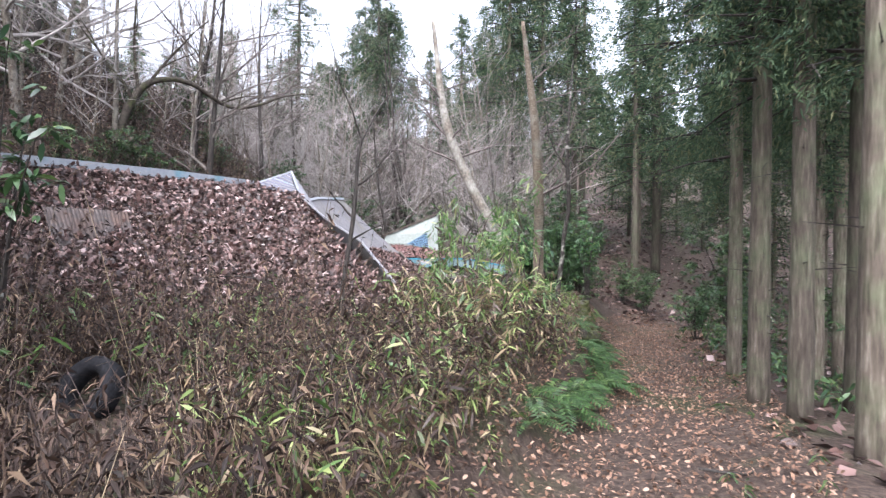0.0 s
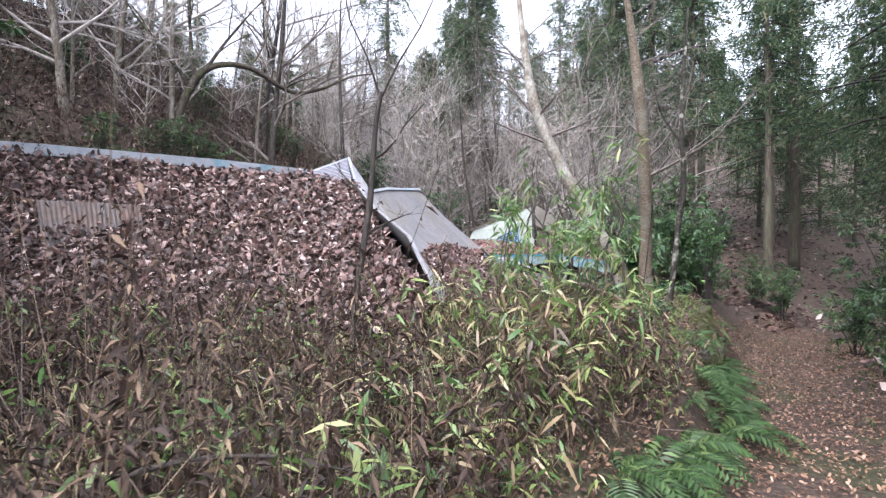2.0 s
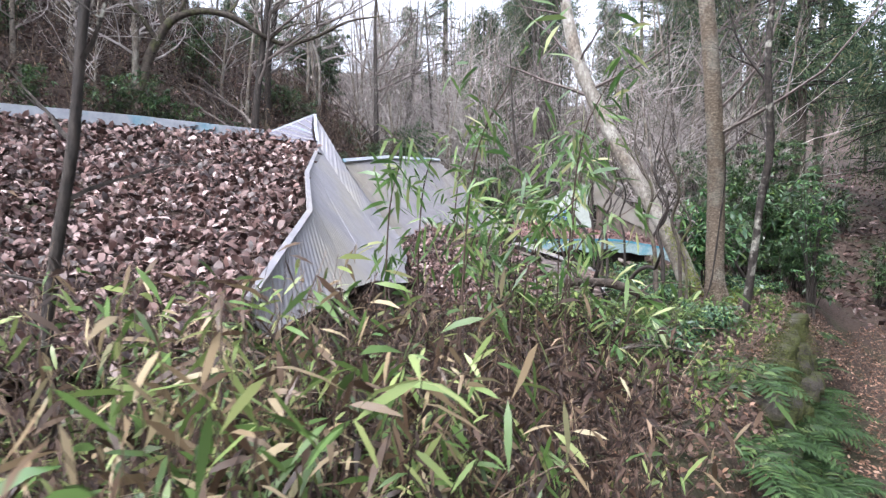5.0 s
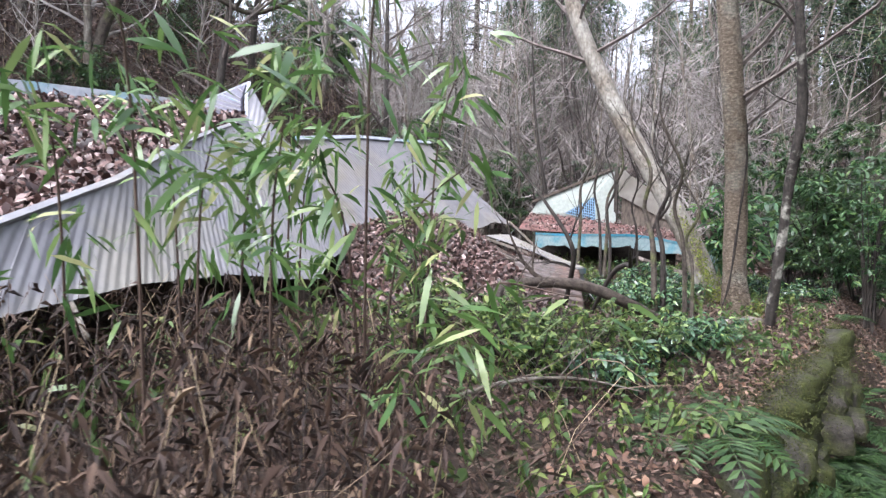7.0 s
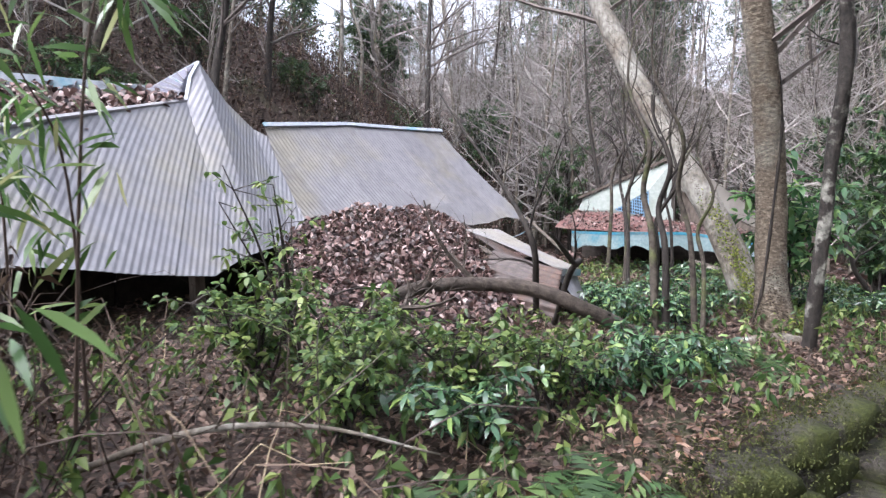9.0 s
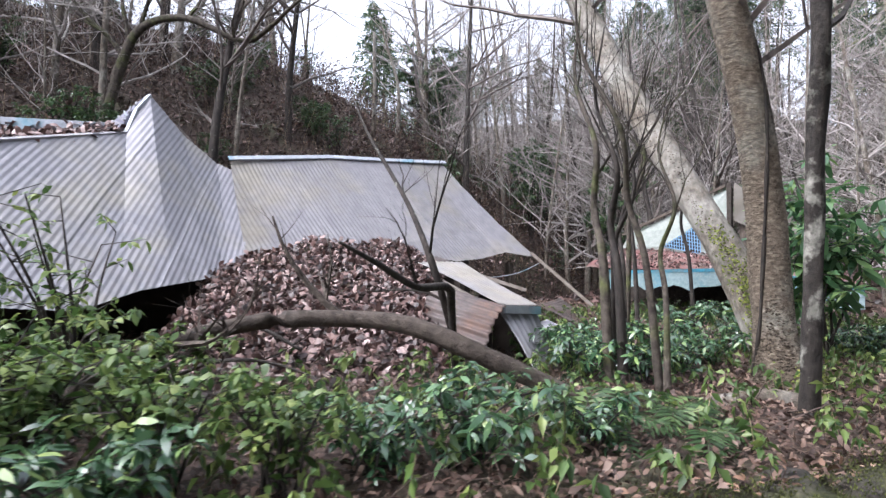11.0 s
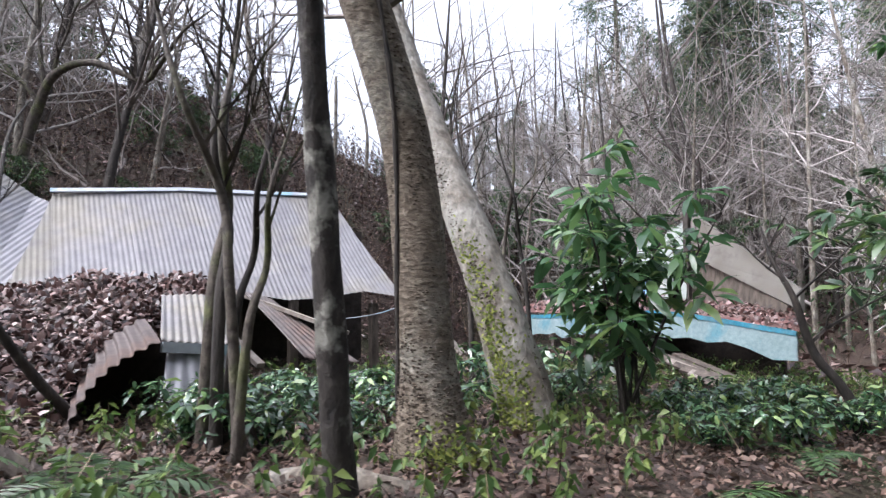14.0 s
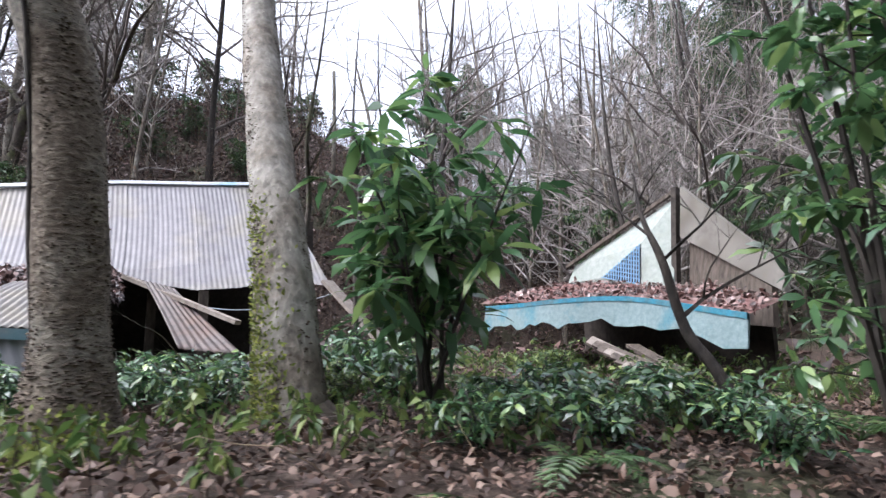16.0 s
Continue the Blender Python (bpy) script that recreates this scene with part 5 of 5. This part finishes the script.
# ---- low evergreen shrubs on the bank ----
low_models = [shrub("low_shrub", "low glossy blue-green evergreen shrub", 0.45, 0.45, 191, 640, 0.085, M_GLOSS, 8, 0.06, 0.36), shrub("low_shrub", "low yellow-green leafy shrub", 0.5, 0.45, 192, 900, 0.05, M_LIGHT, 10, 0.06, 0.55)]
random.seed(193)
for k, (x, y, s, w) in enumerate([(3.15, 9.2, 0.8, 0), (3.4, 9.7, 0.6, 0), (3.0, 8.9, 0.7, 0), (2.2, 8.1, 1, 1), (2.6, 8.35, 0.9, 1), (2.9, 8.6, 0.8, 1), (1.9, 8.5, 1, 1), (2.4, 7.8, 0.9, 1), (2.8, 8.1, 0.8, 0), (1.6, 8.0, 1.1, 1),
                                  (3.95, 13.4, 0.6, 0), (3.5, 14.0, 0.5, 0), (4.0, 14.2, 0.6, 1), (3.0, 12.2, 0.7, 0), (2.6, 12.3, 0.8, 0), (2.9, 11.7, 0.7, 0), (2.2, 12.0, 0.8, 0), (3.0, 13.2, 0.9, 0), (2.4, 13.2, 1, 0), (2.7, 14.6, 0.7, 1), (3.3, 15.0, 0.5, 1), (1.8, 11.9, 0.6, 0),
                                  (4.15, 12.95, 0.6, 0), (3.75, 13.5, 0.75, 0), (4.35, 13.4, 0.65, 0), (3.9, 13.85, 0.8, 0), (4.4, 14.0, 0.7, 0), (4.75, 13.75, 0.6, 0), (2.9, 11.25, 0.8, 0), (2.55, 11.0, 0.8, 0), (2.2, 11.4, 0.8, 0), (3.2, 12.75, 0.5, 1)]):
    m = pose(x, y, at(x, y) - 0.01, 0, 0, random.uniform(0, 360)) @ Matrix.Scale(s, 4)
    copy_thing(low_models[w], m).matrix_basis = m
drop_models(low_models)
tall = shrub("evergreen_shrub", "tall slender evergreen shrub with sparse light leaves", 1.25, 0.5, 195, 380, 0.06, M_LIGHT, 7, 0.3, 0.45)
tall.location = (1.35, 8.45, at(1.35, 8.45))
side = shrub("evergreen_tree", "dark glossy evergreen leaning over the bank", 2.3, 0.5, 196, 1100, 0.08, M_BUSH, 9, 0.5, 0.42)
side.location = (5.22, 13.6, at(5.22, 13.6))

# hanging leaves over the start of the walk
over = shrub("evergreen_tree", "evergreen sapling with sparse hanging broad leaves", 2.6, 0.9, 197, 260, 0.14, M_GREEN, 9, 1.5, 0.36, 0.75)
over.location = (-2.2, 3.3, at(-2.2, 3.3))
# slack cable under the fallen eave
cable = [(0.1, 12.3, 1.2), (0.3, 12.8, 1.12), (0.42, 13.3, 1.16), (0.45, 13.8, 1.3)]
tagged(part("cable", *tube(smooth_line(cable, 6), [0.006] * 19, 5), M_FLASH), "pale slack cable hanging under the broken eave", "cable")
flat_sheet("roofing_sheet", [(-3.45, 5.75, 2.04), (-2.85, 6.5, 2.02), (-2.55, 6.2, 1.5), (-3.1, 5.45, 1.5)], M_ROOFB, "dark corrugated sheet jutting from the leaf-covered roof", n=80)

# moss on the foot of the pale leaning tree
k_i = (rng.beta(1.3, 2.4, 2600) * 24).astype(int) + 1
k_p = np.array([tuple(p) for p in lineB])[k_i] + (np.array([tuple(p) for p in lineB])[k_i + 1] - np.array([tuple(p) for p in lineB])[k_i]) * rng.uniform(0, 1, 2600)[:, None]
k_a = rng.normal(size=2600) * 0.5 - 1.35
k_d = np.stack([np.cos(k_a), np.sin(k_a), 0.2 * np.ones(2600)], -1)
tagged(leaf_cloud("moss", k_p + k_d * np.interp(k_i, [0, 10, 20, 40], [0.22, 0.162, 0.14, 0.12])[:, None], rand_dirs(2600, 0.4), k_d, 0.03, 0.014, M_BRIGHTMOSS), "bright green moss on the foot of the leaning tree", "moss", kind="stuff")

# moss on the foot of the brown leaning tree
a_p = np.array([tuple(p) for p in lineA])
a_i = (rng.beta(1.1, 2.6, 1800) * 14).astype(int)
a_q = a_p[a_i] + (a_p[a_i + 1] - a_p[a_i]) * rng.uniform(0, 1, 1800)[:, None]
a_a = rng.normal(size=1800) * 0.45 - 0.2
a_d = np.stack([np.cos(a_a), np.sin(a_a), 0.2 * np.ones(1800)], -1)
tagged(leaf_cloud("moss", a_q + a_d * np.interp(a_i, [0, 6, 14], [0.27, 0.23, 0.2])[:, None], rand_dirs(1800, 0.4), a_d, 0.026, 0.012, M_BRIGHTMOSS), "yellow-green moss on the foot of the thorny tree", "moss", kind="stuff")

# spreading roots
part("root", *tube(smooth_line([(3.46, 12.56, 0.5), (3.62, 12.72, 0.3), (3.76, 12.92, 0.16), (3.9, 13.1, 0.0)], 5), list(np.linspace(0.09, 0.11, 16)), 10, 0.12), M_BARKM, treeB, "dark earthy spreading root")

# crooked young tree before the shed
g0 = at(4.44, 14.16)
limbed("sapling", "dark crooked forked young tree beside the shed", "tree", [(4.44, 14.16, g0 - 0.05), (4.34, 14.1, g0 + 0.25), (4.22, 14.05, 0.85), (4.16, 14.0, 1.17), (4.06, 14.0, 1.4), (3.98, 14.05, 1.65)], [0.035, 0.03, 0.026, 0.02, 0.013, 0.006], M_BARKD,
       [(0.6, 0.6, (0.5, 0.4, 0.9)), (0.7, 0.5, (-0.5, -0.3, 0.6)), (0.45, 0.7, (0.6, 0.5, 0.5)), (0.85, 0.4, (0.2, 0.2, 1.0))], 211)

# boards slid from the shed floor
random.seed(212)
for k in range(10):
    a = Vector((2.25 + 0.09 * k, 15.42 - 0.03 * k, 0))
    b = a + Vector((random.uniform(0.55, 0.85), random.uniform(-0.05, 0.2), 0))
    a.z = at(a.x, a.y) + 0.32 - 0.025 * k
    b.z = at(b.x, b.y) + 0.04 + 0.02 * (k % 3)
    tagged(part("plank", *board(a, b, random.uniform(0.06, 0.12), 0.025, (0, -0.5, 0.85)), M_WOODP if k % 3 == 0 else M_WOOD), "grey rotting board slid from under the shed eave", "plank", "fallen boards")

for k, (x, y, w) in enumerate([(3.55, 14.1, 0.9), (4.1, 14.45, 0.9), (3.2, 14.5, 0.8), (4.75, 14.35, 0.8), (2.95, 14.9, 0.8), (4.5, 13.1, 0.7)]):
    f = fern(0.42 * w, 220 + k, 8)
    f.location = (x, y, at(x, y))
